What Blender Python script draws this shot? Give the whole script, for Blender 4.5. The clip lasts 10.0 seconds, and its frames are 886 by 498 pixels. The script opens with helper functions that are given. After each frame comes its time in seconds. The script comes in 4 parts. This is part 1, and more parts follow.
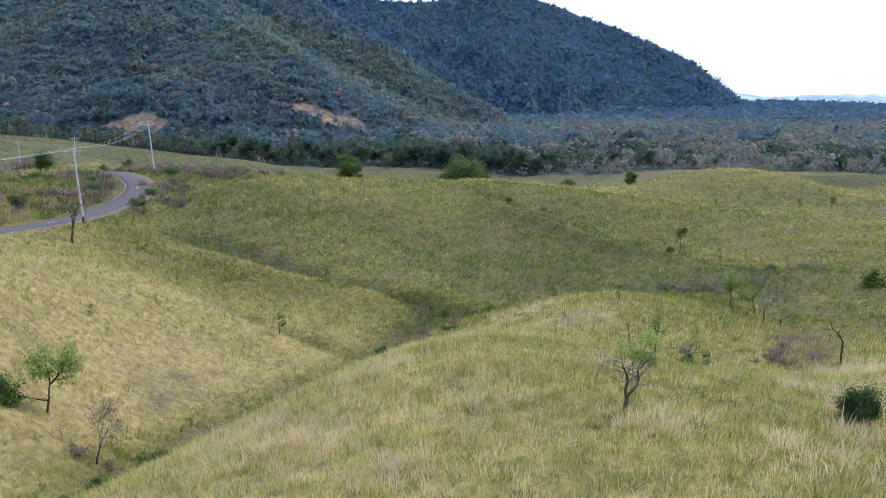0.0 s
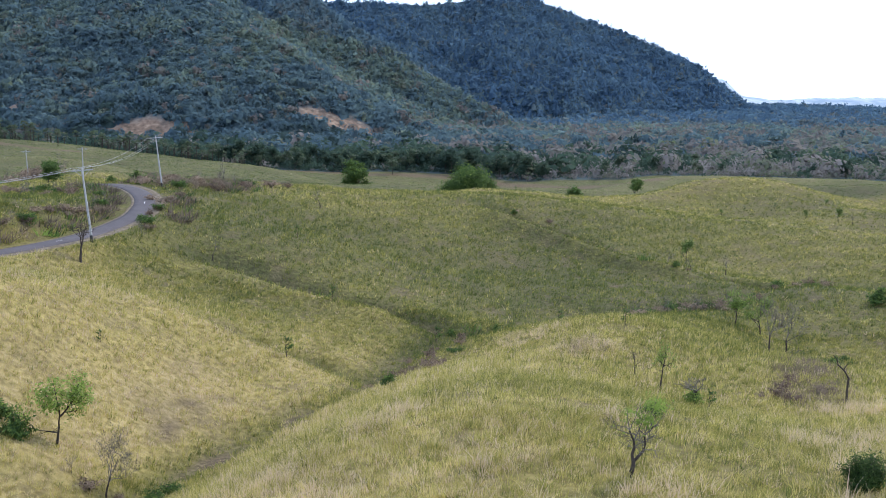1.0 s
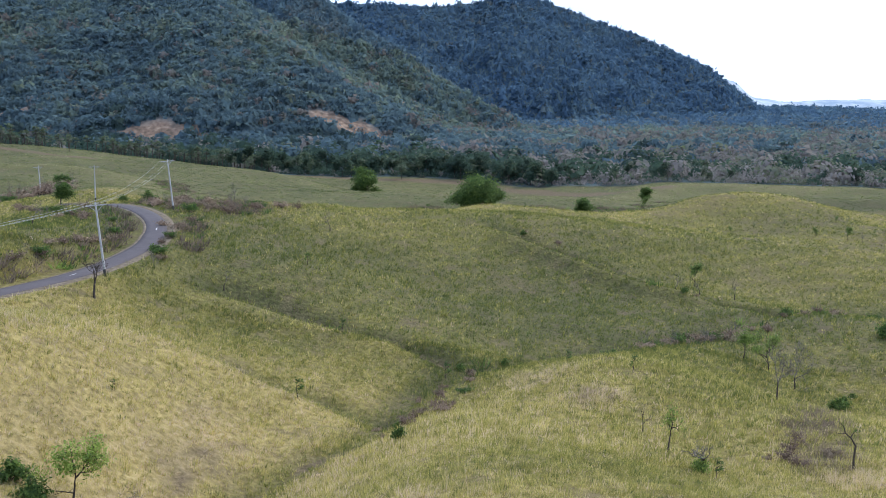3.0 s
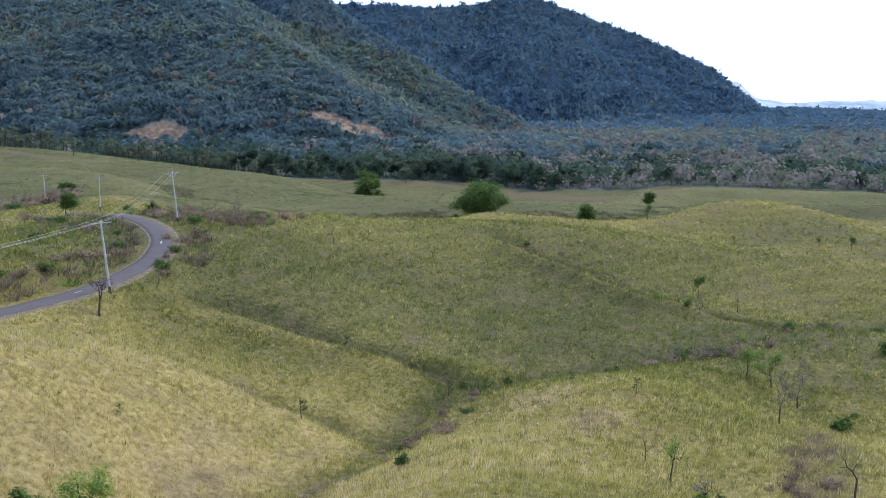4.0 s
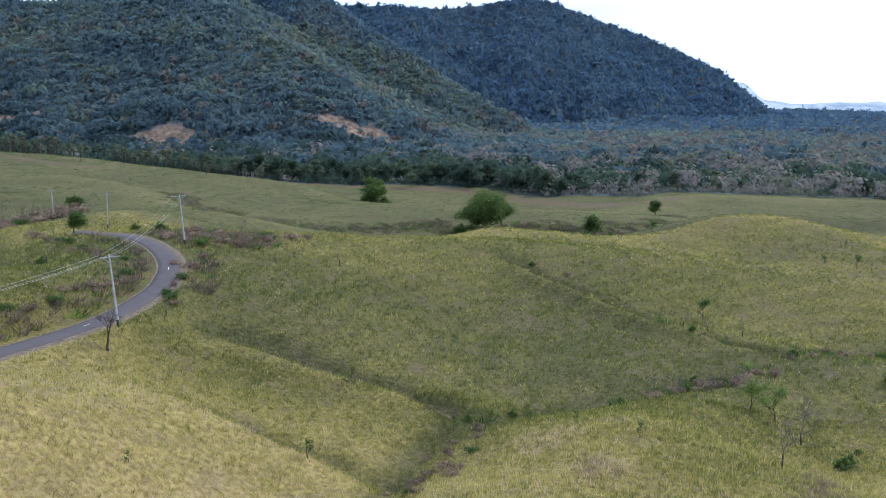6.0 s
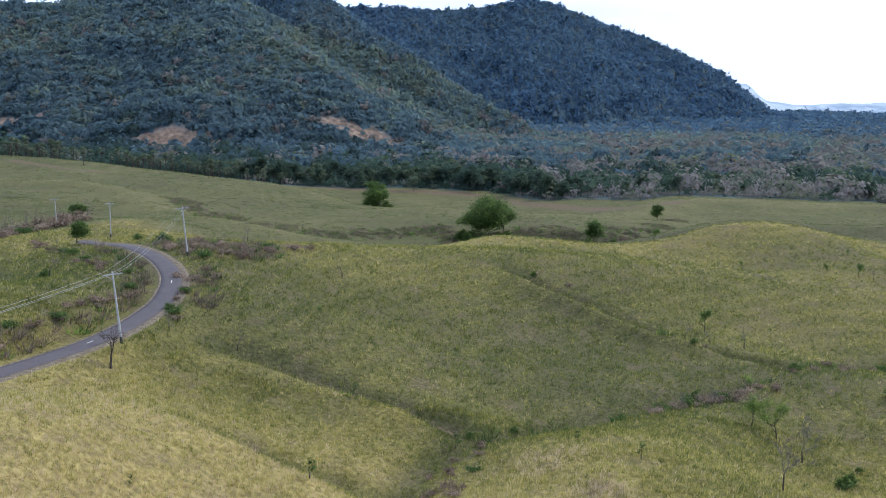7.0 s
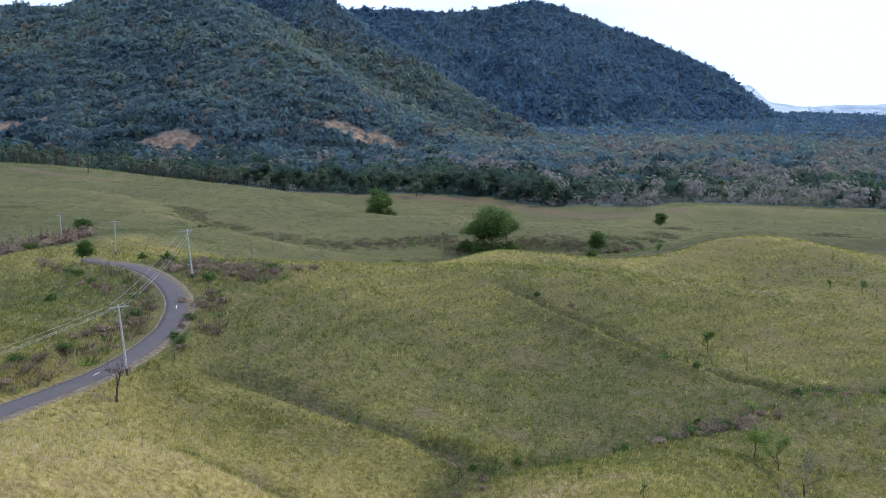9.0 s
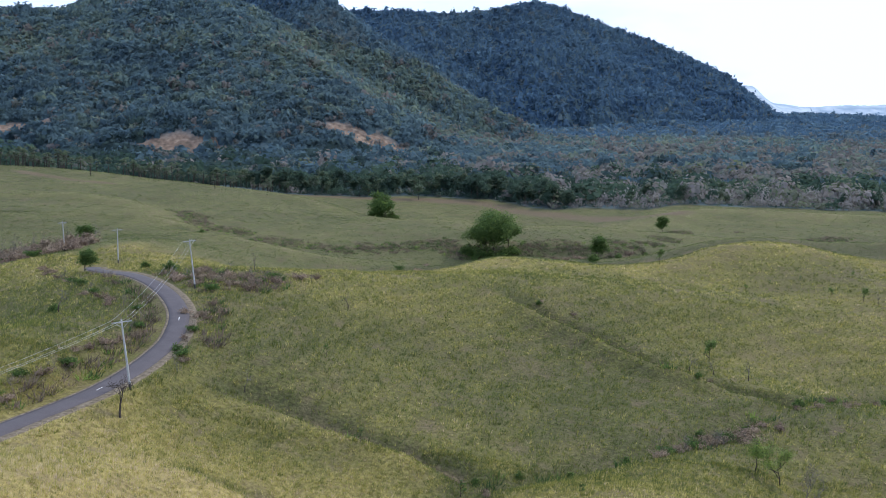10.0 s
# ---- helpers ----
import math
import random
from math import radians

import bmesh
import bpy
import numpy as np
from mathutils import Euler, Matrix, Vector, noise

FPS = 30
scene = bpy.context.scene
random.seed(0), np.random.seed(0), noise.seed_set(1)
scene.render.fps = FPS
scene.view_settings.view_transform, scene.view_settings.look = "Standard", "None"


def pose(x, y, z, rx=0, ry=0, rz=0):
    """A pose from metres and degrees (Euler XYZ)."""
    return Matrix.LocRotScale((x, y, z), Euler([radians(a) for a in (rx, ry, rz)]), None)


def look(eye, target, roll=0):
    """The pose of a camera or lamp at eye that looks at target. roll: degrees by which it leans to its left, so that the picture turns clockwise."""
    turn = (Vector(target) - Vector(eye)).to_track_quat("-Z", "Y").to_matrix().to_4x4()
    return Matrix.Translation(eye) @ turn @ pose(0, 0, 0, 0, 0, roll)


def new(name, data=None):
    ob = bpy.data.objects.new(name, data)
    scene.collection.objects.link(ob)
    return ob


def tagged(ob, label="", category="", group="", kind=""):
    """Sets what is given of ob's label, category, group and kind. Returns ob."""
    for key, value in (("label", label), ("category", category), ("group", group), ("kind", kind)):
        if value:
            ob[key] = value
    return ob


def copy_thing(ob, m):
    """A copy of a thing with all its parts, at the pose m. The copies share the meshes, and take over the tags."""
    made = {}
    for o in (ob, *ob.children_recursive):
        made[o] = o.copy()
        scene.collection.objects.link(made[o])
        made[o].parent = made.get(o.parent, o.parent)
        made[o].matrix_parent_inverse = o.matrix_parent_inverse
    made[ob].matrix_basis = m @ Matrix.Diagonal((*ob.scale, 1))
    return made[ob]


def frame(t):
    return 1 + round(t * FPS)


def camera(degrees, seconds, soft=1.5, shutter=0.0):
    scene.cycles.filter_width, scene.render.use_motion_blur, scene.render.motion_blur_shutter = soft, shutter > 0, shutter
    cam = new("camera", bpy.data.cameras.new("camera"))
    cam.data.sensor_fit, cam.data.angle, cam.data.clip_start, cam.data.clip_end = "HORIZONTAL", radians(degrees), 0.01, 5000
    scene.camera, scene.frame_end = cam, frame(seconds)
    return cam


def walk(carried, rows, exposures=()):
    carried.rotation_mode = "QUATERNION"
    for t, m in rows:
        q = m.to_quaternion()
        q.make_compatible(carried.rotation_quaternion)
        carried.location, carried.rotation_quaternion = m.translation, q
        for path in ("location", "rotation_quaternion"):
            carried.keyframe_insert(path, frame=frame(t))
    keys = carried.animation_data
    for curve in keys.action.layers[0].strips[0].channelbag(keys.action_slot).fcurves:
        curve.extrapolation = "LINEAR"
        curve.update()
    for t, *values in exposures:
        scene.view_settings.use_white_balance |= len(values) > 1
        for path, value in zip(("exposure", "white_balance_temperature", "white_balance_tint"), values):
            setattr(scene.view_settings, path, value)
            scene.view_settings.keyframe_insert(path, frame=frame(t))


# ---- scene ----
cam = camera(54.6, 10.0, 0.9)
# seconds, x, y, z, then yaw, pitch and lean in degrees
ROWS = [
    (0.0, 0.023, 0.026, 20.173, 0.171, -8.699, 0.310),
    (0.5, -0.048, 0.022, 21.111, 0.353, -8.642, 0.361),
    (1.0, -0.109, 0.018, 22.057, 0.514, -8.565, 0.443),
    (1.5, -0.160, 0.014, 23.010, 0.666, -8.559, 0.465),
    (2.0, -0.202, 0.010, 23.968, 0.817, -8.603, 0.507),
    (2.5, -0.237, 0.007, 24.930, 0.958, -8.598, 0.549),
    (4.0, -0.303, -0.002, 27.820, 1.312, -8.566, 0.684),
    (4.5, -0.317, -0.005, 28.780, 1.414, -8.603, 0.716),
    (5.0, -0.327, -0.008, 29.735, 1.515, -8.601, 0.778),
    (5.5, -0.335, -0.010, 30.685, 1.607, -8.599, 0.789),
    (7.0, -0.356, -0.016, 33.483, 1.831, -8.557, 0.815),
    (7.5, -0.366, -0.017, 34.393, 1.902, -8.547, 0.807),
    (8.0, -0.379, -0.018, 35.289, 1.963, -8.528, 0.809),
    (8.5, -0.395, -0.020, 36.170, 2.025, -8.520, 0.810),
    (9.0, -0.416, -0.021, 37.034, 2.066, -8.512, 0.812),
    (9.5, -0.443, -0.021, 37.879, 2.137, -8.504, 0.804),
    (10.0, -0.477, -0.022, 38.704, 2.179, -8.507, 0.806),
]


def flown(x, y, z, yaw, pitch, lean):
    return pose(x, y, z, 90 + pitch, 0, yaw) @ pose(0, 0, 0, 0, 0, lean)


EXPOSURES = [(0.0, 0.14), (5.0, 0.03), (10.0, -0.06)]
walk(cam, [(row[0], flown(*row[1:])) for row in ROWS], EXPOSURES)

# ---- daylight: bright hazy sky with broken cloud, sun high ahead ----
SUN_ELEVATION, SUN_AZIMUTH = 44.0, 50.0     # azimuth in degrees from straight ahead, to the right
world = bpy.data.worlds.new("daylight")
scene.world = world
world.use_nodes = True
wn, wl = world.node_tree.nodes, world.node_tree.links
wn.clear()
w_out, w_bg, w_sky = wn.new("ShaderNodeOutputWorld"), wn.new("ShaderNodeBackground"), wn.new("ShaderNodeTexSky")
w_sky.sky_type, w_sky.sun_disc = "NISHITA", False
w_sky.sun_elevation, w_sky.sun_rotation = radians(SUN_ELEVATION), radians(SUN_AZIMUTH)
w_sky.air_density, w_sky.dust_density = 1.2, 2.0
w_co, w_map, w_noise = wn.new("ShaderNodeTexCoord"), wn.new("ShaderNodeMapping"), wn.new("ShaderNodeTexNoise")
w_map.inputs["Scale"].default_value = (1.0, 1.0, 3.0)
w_noise.inputs["Scale"].default_value, w_noise.inputs["Detail"].default_value = 2.3, 6.0
w_ramp, w_mix = wn.new("ShaderNodeValToRGB"), wn.new("ShaderNodeMix")
w_ramp.color_ramp.elements[0].position, w_ramp.color_ramp.elements[1].position = 0.30, 0.50
w_mix.data_type = "RGBA"
w_mix.inputs[7].default_value = (10.3, 12.7, 18.0, 1)
wl.new(w_co.outputs["Generated"], w_map.inputs["Vector"])
wl.new(w_map.outputs["Vector"], w_noise.inputs["Vector"])
wl.new(w_noise.outputs["Fac"], w_ramp.inputs["Fac"])
wl.new(w_ramp.outputs["Color"], w_mix.inputs[0])
wl.new(w_sky.outputs["Color"], w_mix.inputs[6])
wl.new(w_mix.outputs[2], w_bg.inputs["Color"])
w_bg.inputs["Strength"].default_value = 0.1
wl.new(w_bg.outputs["Background"], w_out.inputs["Surface"])

sun = new("sun", bpy.data.lights.new("sun", "SUN"))
sun.data.energy, sun.data.angle, sun.data.color = 2.4, radians(3.0), (1.0, 0.95, 0.86)
sun_dir = Vector((math.sin(radians(SUN_AZIMUTH)) * math.cos(radians(SUN_ELEVATION)),
                  math.cos(radians(SUN_AZIMUTH)) * math.cos(radians(SUN_ELEVATION)), math.sin(radians(SUN_ELEVATION))))
sun.matrix_world = look(sun_dir * 300, (0, 0, 0))

rng = np.random.default_rng(7)


# ---- materials ----
def material(name, rough=0.8, spec=0.3):
    m = bpy.data.materials.new(name)
    m.use_nodes = True
    n, l = m.node_tree.nodes, m.node_tree.links
    b = n["Principled BSDF"]
    b.inputs["Roughness"].default_value = rough
    b.inputs["Specular IOR Level"].default_value = spec
    return m, n, l, b


def ramp(n, l, fac, stops):
    r = n.new("ShaderNodeValToRGB")
    e = r.color_ramp.elements
    e[0].position, e[0].color = stops[0][0], (*stops[0][1], 1)
    e[1].position, e[1].color = stops[-1][0], (*stops[-1][1], 1)
    for p, c in stops[1:-1]:
        k = e.new(p)
        k.color = (*c, 1)
    l.new(fac, r.inputs["Fac"])
    return r.outputs["Color"]


def noise_node(n, l, scale, detail=4.0, vector=None):
    t = n.new("ShaderNodeTexNoise")
    t.inputs["Scale"].default_value, t.inputs["Detail"].default_value = scale, detail
    if vector is not None:
        l.new(vector, t.inputs["Vector"])
    return t.outputs["Fac"]


def attribute(n, name):
    a = n.new("ShaderNodeAttribute")
    a.attribute_name = name
    return a.outputs["Fac"]


def mixed(n, l, fac, a, b, blend="MIX"):
    x = n.new("ShaderNodeMix")
    x.data_type, x.blend_type = "RGBA", blend
    for socket, v in ((x.inputs[0], fac), (x.inputs[6], a), (x.inputs[7], b)):
        if isinstance(v, (int, float)):
            socket.default_value = v
        elif isinstance(v, tuple):
            socket.default_value = (*v, 1)
        else:
            l.new(v, socket)
    return x.outputs[2]


def bumped(n, l, b, height, strength, distance):
    k = n.new("ShaderNodeBump")
    k.inputs["Strength"].default_value, k.inputs["Distance"].default_value = strength, distance
    l.new(height, k.inputs["Height"])
    l.new(k.outputs["Normal"], b.inputs["Normal"])


def object_coords(n):
    return n.new("ShaderNodeTexCoord").outputs["Object"]


def leafy(name, stops, translucent=0.35, rough=0.6, spec=0.25, upward=0.5, mottle=0.9):
    """Leaves or blades: colour by the mesh's own tone, with light passing through."""
    m, n, l, b = material(name, rough, spec)
    tone = attribute(n, "tone")
    col = ramp(n, l, tone, stops)
    co = object_coords(n)
    col = mixed(n, l, 0.35, col, ramp(n, l, noise_node(n, l, mottle, 3, co), [(0.3, (0.55, 0.55, 0.55)), (0.7, (1.5, 1.5, 1.4))]), "MULTIPLY")
    l.new(col, b.inputs["Base Color"])
    lift, unit = n.new("ShaderNodeVectorMath"), n.new("ShaderNodeVectorMath")
    lift.operation, unit.operation = "ADD", "NORMALIZE"
    lift.inputs[1].default_value = (0, 0, upward)
    l.new(n.new("ShaderNodeNewGeometry").outputs["Normal"], lift.inputs[0])
    l.new(lift.outputs[0], unit.inputs[0])
    l.new(unit.outputs[0], b.inputs["Normal"])
    t, s = n.new("ShaderNodeBsdfTranslucent"), n.new("ShaderNodeMixShader")
    s.inputs["Fac"].default_value = translucent
    l.new(col, t.inputs["Color"])
    l.new(b.outputs["BSDF"], s.inputs[1])
    l.new(t.outputs["BSDF"], s.inputs[2])
    l.new(s.outputs["Shader"], n["Material Output"].inputs["Surface"])
    return m


GRASS_STOPS = [(0.0, (0.080, 0.112, 0.036)), (0.3, (0.202, 0.216, 0.056)), (0.55, (0.385, 0.350, 0.102)),
               (0.8, (0.640, 0.540, 0.205)), (1.0, (0.680, 0.530, 0.390))]
PASTURE_STOPS = [(0.0, (0.070, 0.095, 0.040)), (0.3, (0.130, 0.168, 0.060)), (0.55, (0.214, 0.236, 0.086)), (0.8, (0.330, 0.290, 0.160)), (1.0, (0.430, 0.360, 0.260))]
grass_mat = leafy("grass blades", GRASS_STOPS, 0.58, 0.8, 0.06, 1.0, 0.5)
pasture_mat = leafy("pasture blades", PASTURE_STOPS, 0.5, 0.8, 0.06, 1.0, 0.25)
leaf_mat = leafy("green leaves", [(0.0, (0.036, 0.074, 0.026)), (0.5, (0.095, 0.160, 0.042)), (1.0, (0.290, 0.390, 0.090))], 0.58, 0.6, 0.12, 0.8)
# foothill leaves shifted towards blue: distance haze mixed into their colour
HAZY_FOREST_STOPS = [(0.0, (0.054, 0.090, 0.090)), (0.2, (0.088, 0.148, 0.190)), (0.42, (0.126, 0.200, 0.230)),
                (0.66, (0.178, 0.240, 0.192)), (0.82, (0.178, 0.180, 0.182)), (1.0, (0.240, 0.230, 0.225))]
wood_mat = leafy("woodland leaves", [(0.0, (0.042, 0.078, 0.062)), (0.2, (0.058, 0.100, 0.074)), (0.42, (0.084, 0.134, 0.084)), (0.66, (0.150, 0.190, 0.110)), (0.82, (0.200, 0.190, 0.182)),
                                   (1.0, (0.300, 0.280, 0.270))], 0.5, 0.75, 0.1, 1.2, 0.12)
hazy_forest_mat = leafy("forest leaves in painted haze", HAZY_FOREST_STOPS, 0.5, 0.85, 0.04, 4.5, 0.06)
# leaf colours pushed to bright blue: haze over two kilometres, painted in
hazy_mountain_mat = leafy("mountain leaves in painted haze", [(0.0, (0.082, 0.158, 0.256)), (0.25, (0.096, 0.174, 0.260)), (0.5, (0.116, 0.194, 0.246)), (0.7, (0.136, 0.180, 0.200)),
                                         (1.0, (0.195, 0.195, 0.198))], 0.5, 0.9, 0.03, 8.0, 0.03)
dry_leaf_mat = leafy("dry leaves", [(0.0, (0.110, 0.075, 0.055)), (0.5, (0.220, 0.160, 0.120)), (1.0, (0.360, 0.270, 0.190))], 0.3, 0.7, 0.15)

bramble_mat = leafy("purplish bramble", [(0.0, (0.100, 0.080, 0.062)), (0.5, (0.205, 0.160, 0.120)), (1.0, (0.360, 0.275, 0.185))], 0.3, 0.8, 0.1, 0.7)

bark_mat, n_, l_, b_ = material("grey bark", 0.9, 0.15)
co_ = object_coords(n_)
bark_f = noise_node(n_, l_, 6.0, 6, co_)
l_.new(ramp(n_, l_, bark_f, [(0.3, (0.035, 0.028, 0.024)), (0.6, (0.085, 0.070, 0.060)), (0.8, (0.170, 0.150, 0.135))]), b_.inputs["Base Color"])
bumped(n_, l_, b_, bark_f, 0.6, 0.03)

white_bark_mat, n_, l_, b_ = material("bleached bark", 0.9, 0.15)
l_.new(ramp(n_, l_, noise_node(n_, l_, 0.4, 4, object_coords(n_)), [(0.3, (0.27, 0.24, 0.225)), (0.7, (0.46, 0.42, 0.39))]), b_.inputs["Base Color"])
pale_bark_mat, n_, l_, b_ = material("pale dry twigs", 0.9, 0.15)
co_ = object_coords(n_)
l_.new(ramp(n_, l_, noise_node(n_, l_, 3.0, 4, co_), [(0.3, (0.096, 0.084, 0.070)), (0.7, (0.235, 0.210, 0.178))]), b_.inputs["Base Color"])

ground_mat, n_, l_, b_ = material("meadow ground", 0.95, 0.1)
co_ = object_coords(n_)
# the dry value also holds painted sunlight and cloud shade
dry_ = attribute(n_, "dry")
fine_, clump_, wide_ = noise_node(n_, l_, 3.5, 6, co_), noise_node(n_, l_, 2.0, 5, co_), noise_node(n_, l_, 0.05, 5, co_)
add_ = n_.new("ShaderNodeMath")
add_.operation = "MULTIPLY_ADD"
add_.inputs[1].default_value, add_.inputs[2].default_value = 0.34, -0.17
l_.new(clump_, add_.inputs[0])
add2_ = n_.new("ShaderNodeMath")
l_.new(add_.outputs[0], add2_.inputs[0])
l_.new(dry_, add2_.inputs[1])
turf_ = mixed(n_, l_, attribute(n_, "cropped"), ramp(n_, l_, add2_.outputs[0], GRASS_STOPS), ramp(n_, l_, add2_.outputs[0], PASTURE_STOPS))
turf_ = mixed(n_, l_, 0.8, turf_, ramp(n_, l_, clump_, [(0.3, (0.28, 0.24, 0.23)), (0.62, (0.74, 0.69, 0.68))]), "MULTIPLY")
soil_ = ramp(n_, l_, fine_, [(0.25, (0.062, 0.047, 0.031)), (0.55, (0.140, 0.105, 0.066)), (0.8, (0.250, 0.190, 0.120))])
# woodland floor lifted and blued like the leaves: haze put into its colour
hazed_litter_ = ramp(n_, l_, wide_, [(0.3, (0.060, 0.098, 0.112)), (0.7, (0.086, 0.120, 0.126))])
tan_ = ramp(n_, l_, noise_node(n_, l_, 0.16, 6, co_), [(0.32, (0.110, 0.085, 0.062)), (0.5, (0.200, 0.138, 0.102)), (0.7, (0.310, 0.235, 0.170))])
c_ = mixed(n_, l_, attribute(n_, "bare"), mixed(n_, l_, 0.34, turf_, soil_), soil_)
c_ = mixed(n_, l_, attribute(n_, "wooded"), c_, hazed_litter_)
c_ = mixed(n_, l_, attribute(n_, "cleared"), c_, tan_)
l_.new(c_, b_.inputs["Base Color"])
bumped(n_, l_, b_, clump_, 1.0, 0.25)

road_mat, n_, l_, b_ = material("worn asphalt", 0.9, 0.25)
co_ = object_coords(n_)
f_ = noise_node(n_, l_, 0.6, 8, co_)
l_.new(mixed(n_, l_, 0.5, ramp(n_, l_, f_, [(0.3, (0.070, 0.062, 0.068)), (0.7, (0.112, 0.098, 0.104))]),
             ramp(n_, l_, noise_node(n_, l_, 25.0, 3, co_), [(0.3, (0.064, 0.057, 0.060)), (0.7, (0.135, 0.118, 0.122))])), b_.inputs["Base Color"])
bumped(n_, l_, b_, f_, 0.3, 0.03)

verge_mat, n_, l_, b_ = material("gravel verge", 0.95, 0.1)
co_ = object_coords(n_)
f_ = noise_node(n_, l_, 2.5, 8, co_)
l_.new(ramp(n_, l_, f_, [(0.3, (0.090, 0.072, 0.050)), (0.55, (0.180, 0.145, 0.105)), (0.8, (0.300, 0.245, 0.185))]), b_.inputs["Base Color"])
bumped(n_, l_, b_, f_, 0.8, 0.06)

pole_mat, n_, l_, b_ = material("weathered concrete", 0.85, 0.25)
co_ = object_coords(n_)
l_.new(ramp(n_, l_, noise_node(n_, l_, 2.0, 6, co_), [(0.3, (0.28, 0.28, 0.28)), (0.7, (0.46, 0.46, 0.45))]), b_.inputs["Base Color"])
steel_mat, n_, l_, b_ = material("galvanised steel", 0.5, 0.5)
b_.inputs["Metallic"].default_value = 0.6
l_.new(ramp(n_, l_, noise_node(n_, l_, 9.0, 3, object_coords(n_)), [(0.3, (0.30, 0.31, 0.32)), (0.7, (0.45, 0.46, 0.47))]), b_.inputs["Base Color"])
tar_mat, n_, l_, b_ = material("tarred foot", 0.8, 0.3)
l_.new(ramp(n_, l_, noise_node(n_, l_, 9.0, 3, object_coords(n_)), [(0.3, (0.03, 0.03, 0.03)), (0.7, (0.07, 0.065, 0.06))]), b_.inputs["Base Color"])
porcelain_mat, n_, l_, b_ = material("brown porcelain", 0.25, 0.5)
b_.inputs["Base Color"].default_value = (0.12, 0.06, 0.04, 1)
wire_mat, n_, l_, b_ = material("bare aluminium wire", 0.4, 0.5)
b_.inputs["Base Color"].default_value = (0.42, 0.43, 0.44, 1)
paint_mat, n_, l_, b_ = material("worn road paint", 0.8, 0.3)
l_.new(ramp(n_, l_, noise_node(n_, l_, 6.0, 5, object_coords(n_)), [(0.4, (0.22, 0.21, 0.21)), (0.6, (0.75, 0.75, 0.73))]), b_.inputs["Base Color"])

# haze before the far hills: pale blue base colour plus weak emission
far_haze_mat, n_, l_, b_ = material("far hills in glowing haze", 1.0, 0.0)
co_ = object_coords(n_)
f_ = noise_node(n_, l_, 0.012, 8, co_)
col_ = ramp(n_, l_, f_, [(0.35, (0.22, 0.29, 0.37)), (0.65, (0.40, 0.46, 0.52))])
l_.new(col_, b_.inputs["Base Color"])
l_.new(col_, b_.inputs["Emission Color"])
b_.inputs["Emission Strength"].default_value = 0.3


# ---- shape of the land ----
def vnoise(x, y, scale, seed=0):
    """Smooth noise from 0 to 1 on a lattice of that many metres."""
    u, v = np.asarray(x, float) / scale + seed * 17.3, np.asarray(y, float) / scale + seed * 9.1
    i, j = np.floor(u), np.floor(v)
    a, b = u - i, v - j
    a, b = a * a * (3 - 2 * a), b * b * (3 - 2 * b)

    def corner(p, q):
        s = np.sin(p * 127.1 + q * 311.7 + seed * 74.7) * 43758.5453
        return s - np.floor(s)
    return (corner(i, j) * (1 - a) + corner(i + 1, j) * a) * (1 - b) + (corner(i, j + 1) * (1 - a) + corner(i + 1, j + 1) * a) * b


def fractal(x, y, scale, seed=0, octaves=3):
    total, weight = 0.0, 0.0
    for k in range(octaves):
        total = total + vnoise(x, y, scale / 2 ** k, seed + k) / 1.8 ** k
        weight += 1 / 1.8 ** k
    return total / weight


def to_path(x, y, path, margin=75.0):
    """Distance of points from a path in plan, and how far along it they lie (0 to 1); points far off count as a kilometre away."""
    x, y = np.asarray(x, float), np.asarray(y, float)
    plan = np.array([q[:2] for q in path], float)
    (x0, y0), (x1, y1) = plan.min(0) - margin, plan.max(0) + margin
    close = (x > x0) & (x < x1) & (y > y0) & (y < y1)
    px, py = x[close], y[close]
    best, along = np.full(px.shape, 1e3), np.zeros(px.shape)
    for k in range(len(plan) - 1):
        (ax, ay), (bx, by) = plan[k], plan[k + 1]
        dx, dy = bx - ax, by - ay
        f = np.clip(((px - ax) * dx + (py - ay) * dy) / (dx * dx + dy * dy), 0, 1)
        d = np.hypot(px - ax - f * dx, py - ay - f * dy)
        near = d < best
        best, along = np.where(near, d, best), np.where(near, (k + f) / (len(plan) - 1), along)
    distance, share = np.full(np.shape(x), 1e3), np.zeros(np.shape(x))
    distance[close], share[close] = best, along
    return distance, share


def smoothed(path, steps=8):
    """A Catmull-Rom curve through the points of a path."""
    p = [np.array(q, float) for q in path]
    p = [2 * p[0] - p[1], *p, 2 * p[-1] - p[-2]]
    out = []
    for k in range(1, len(p) - 2):
        for s in range(steps):
            t = s / steps
            out.append(0.5 * (2 * p[k] + (p[k + 1] - p[k - 1]) * t + (2 * p[k - 1] - 5 * p[k] + 4 * p[k + 1] - p[k + 2]) * t * t
                              + (3 * p[k] - p[k - 1] - 3 * p[k + 1] + p[k + 2]) * t ** 3))
    return np.array(out + [p[-2]])


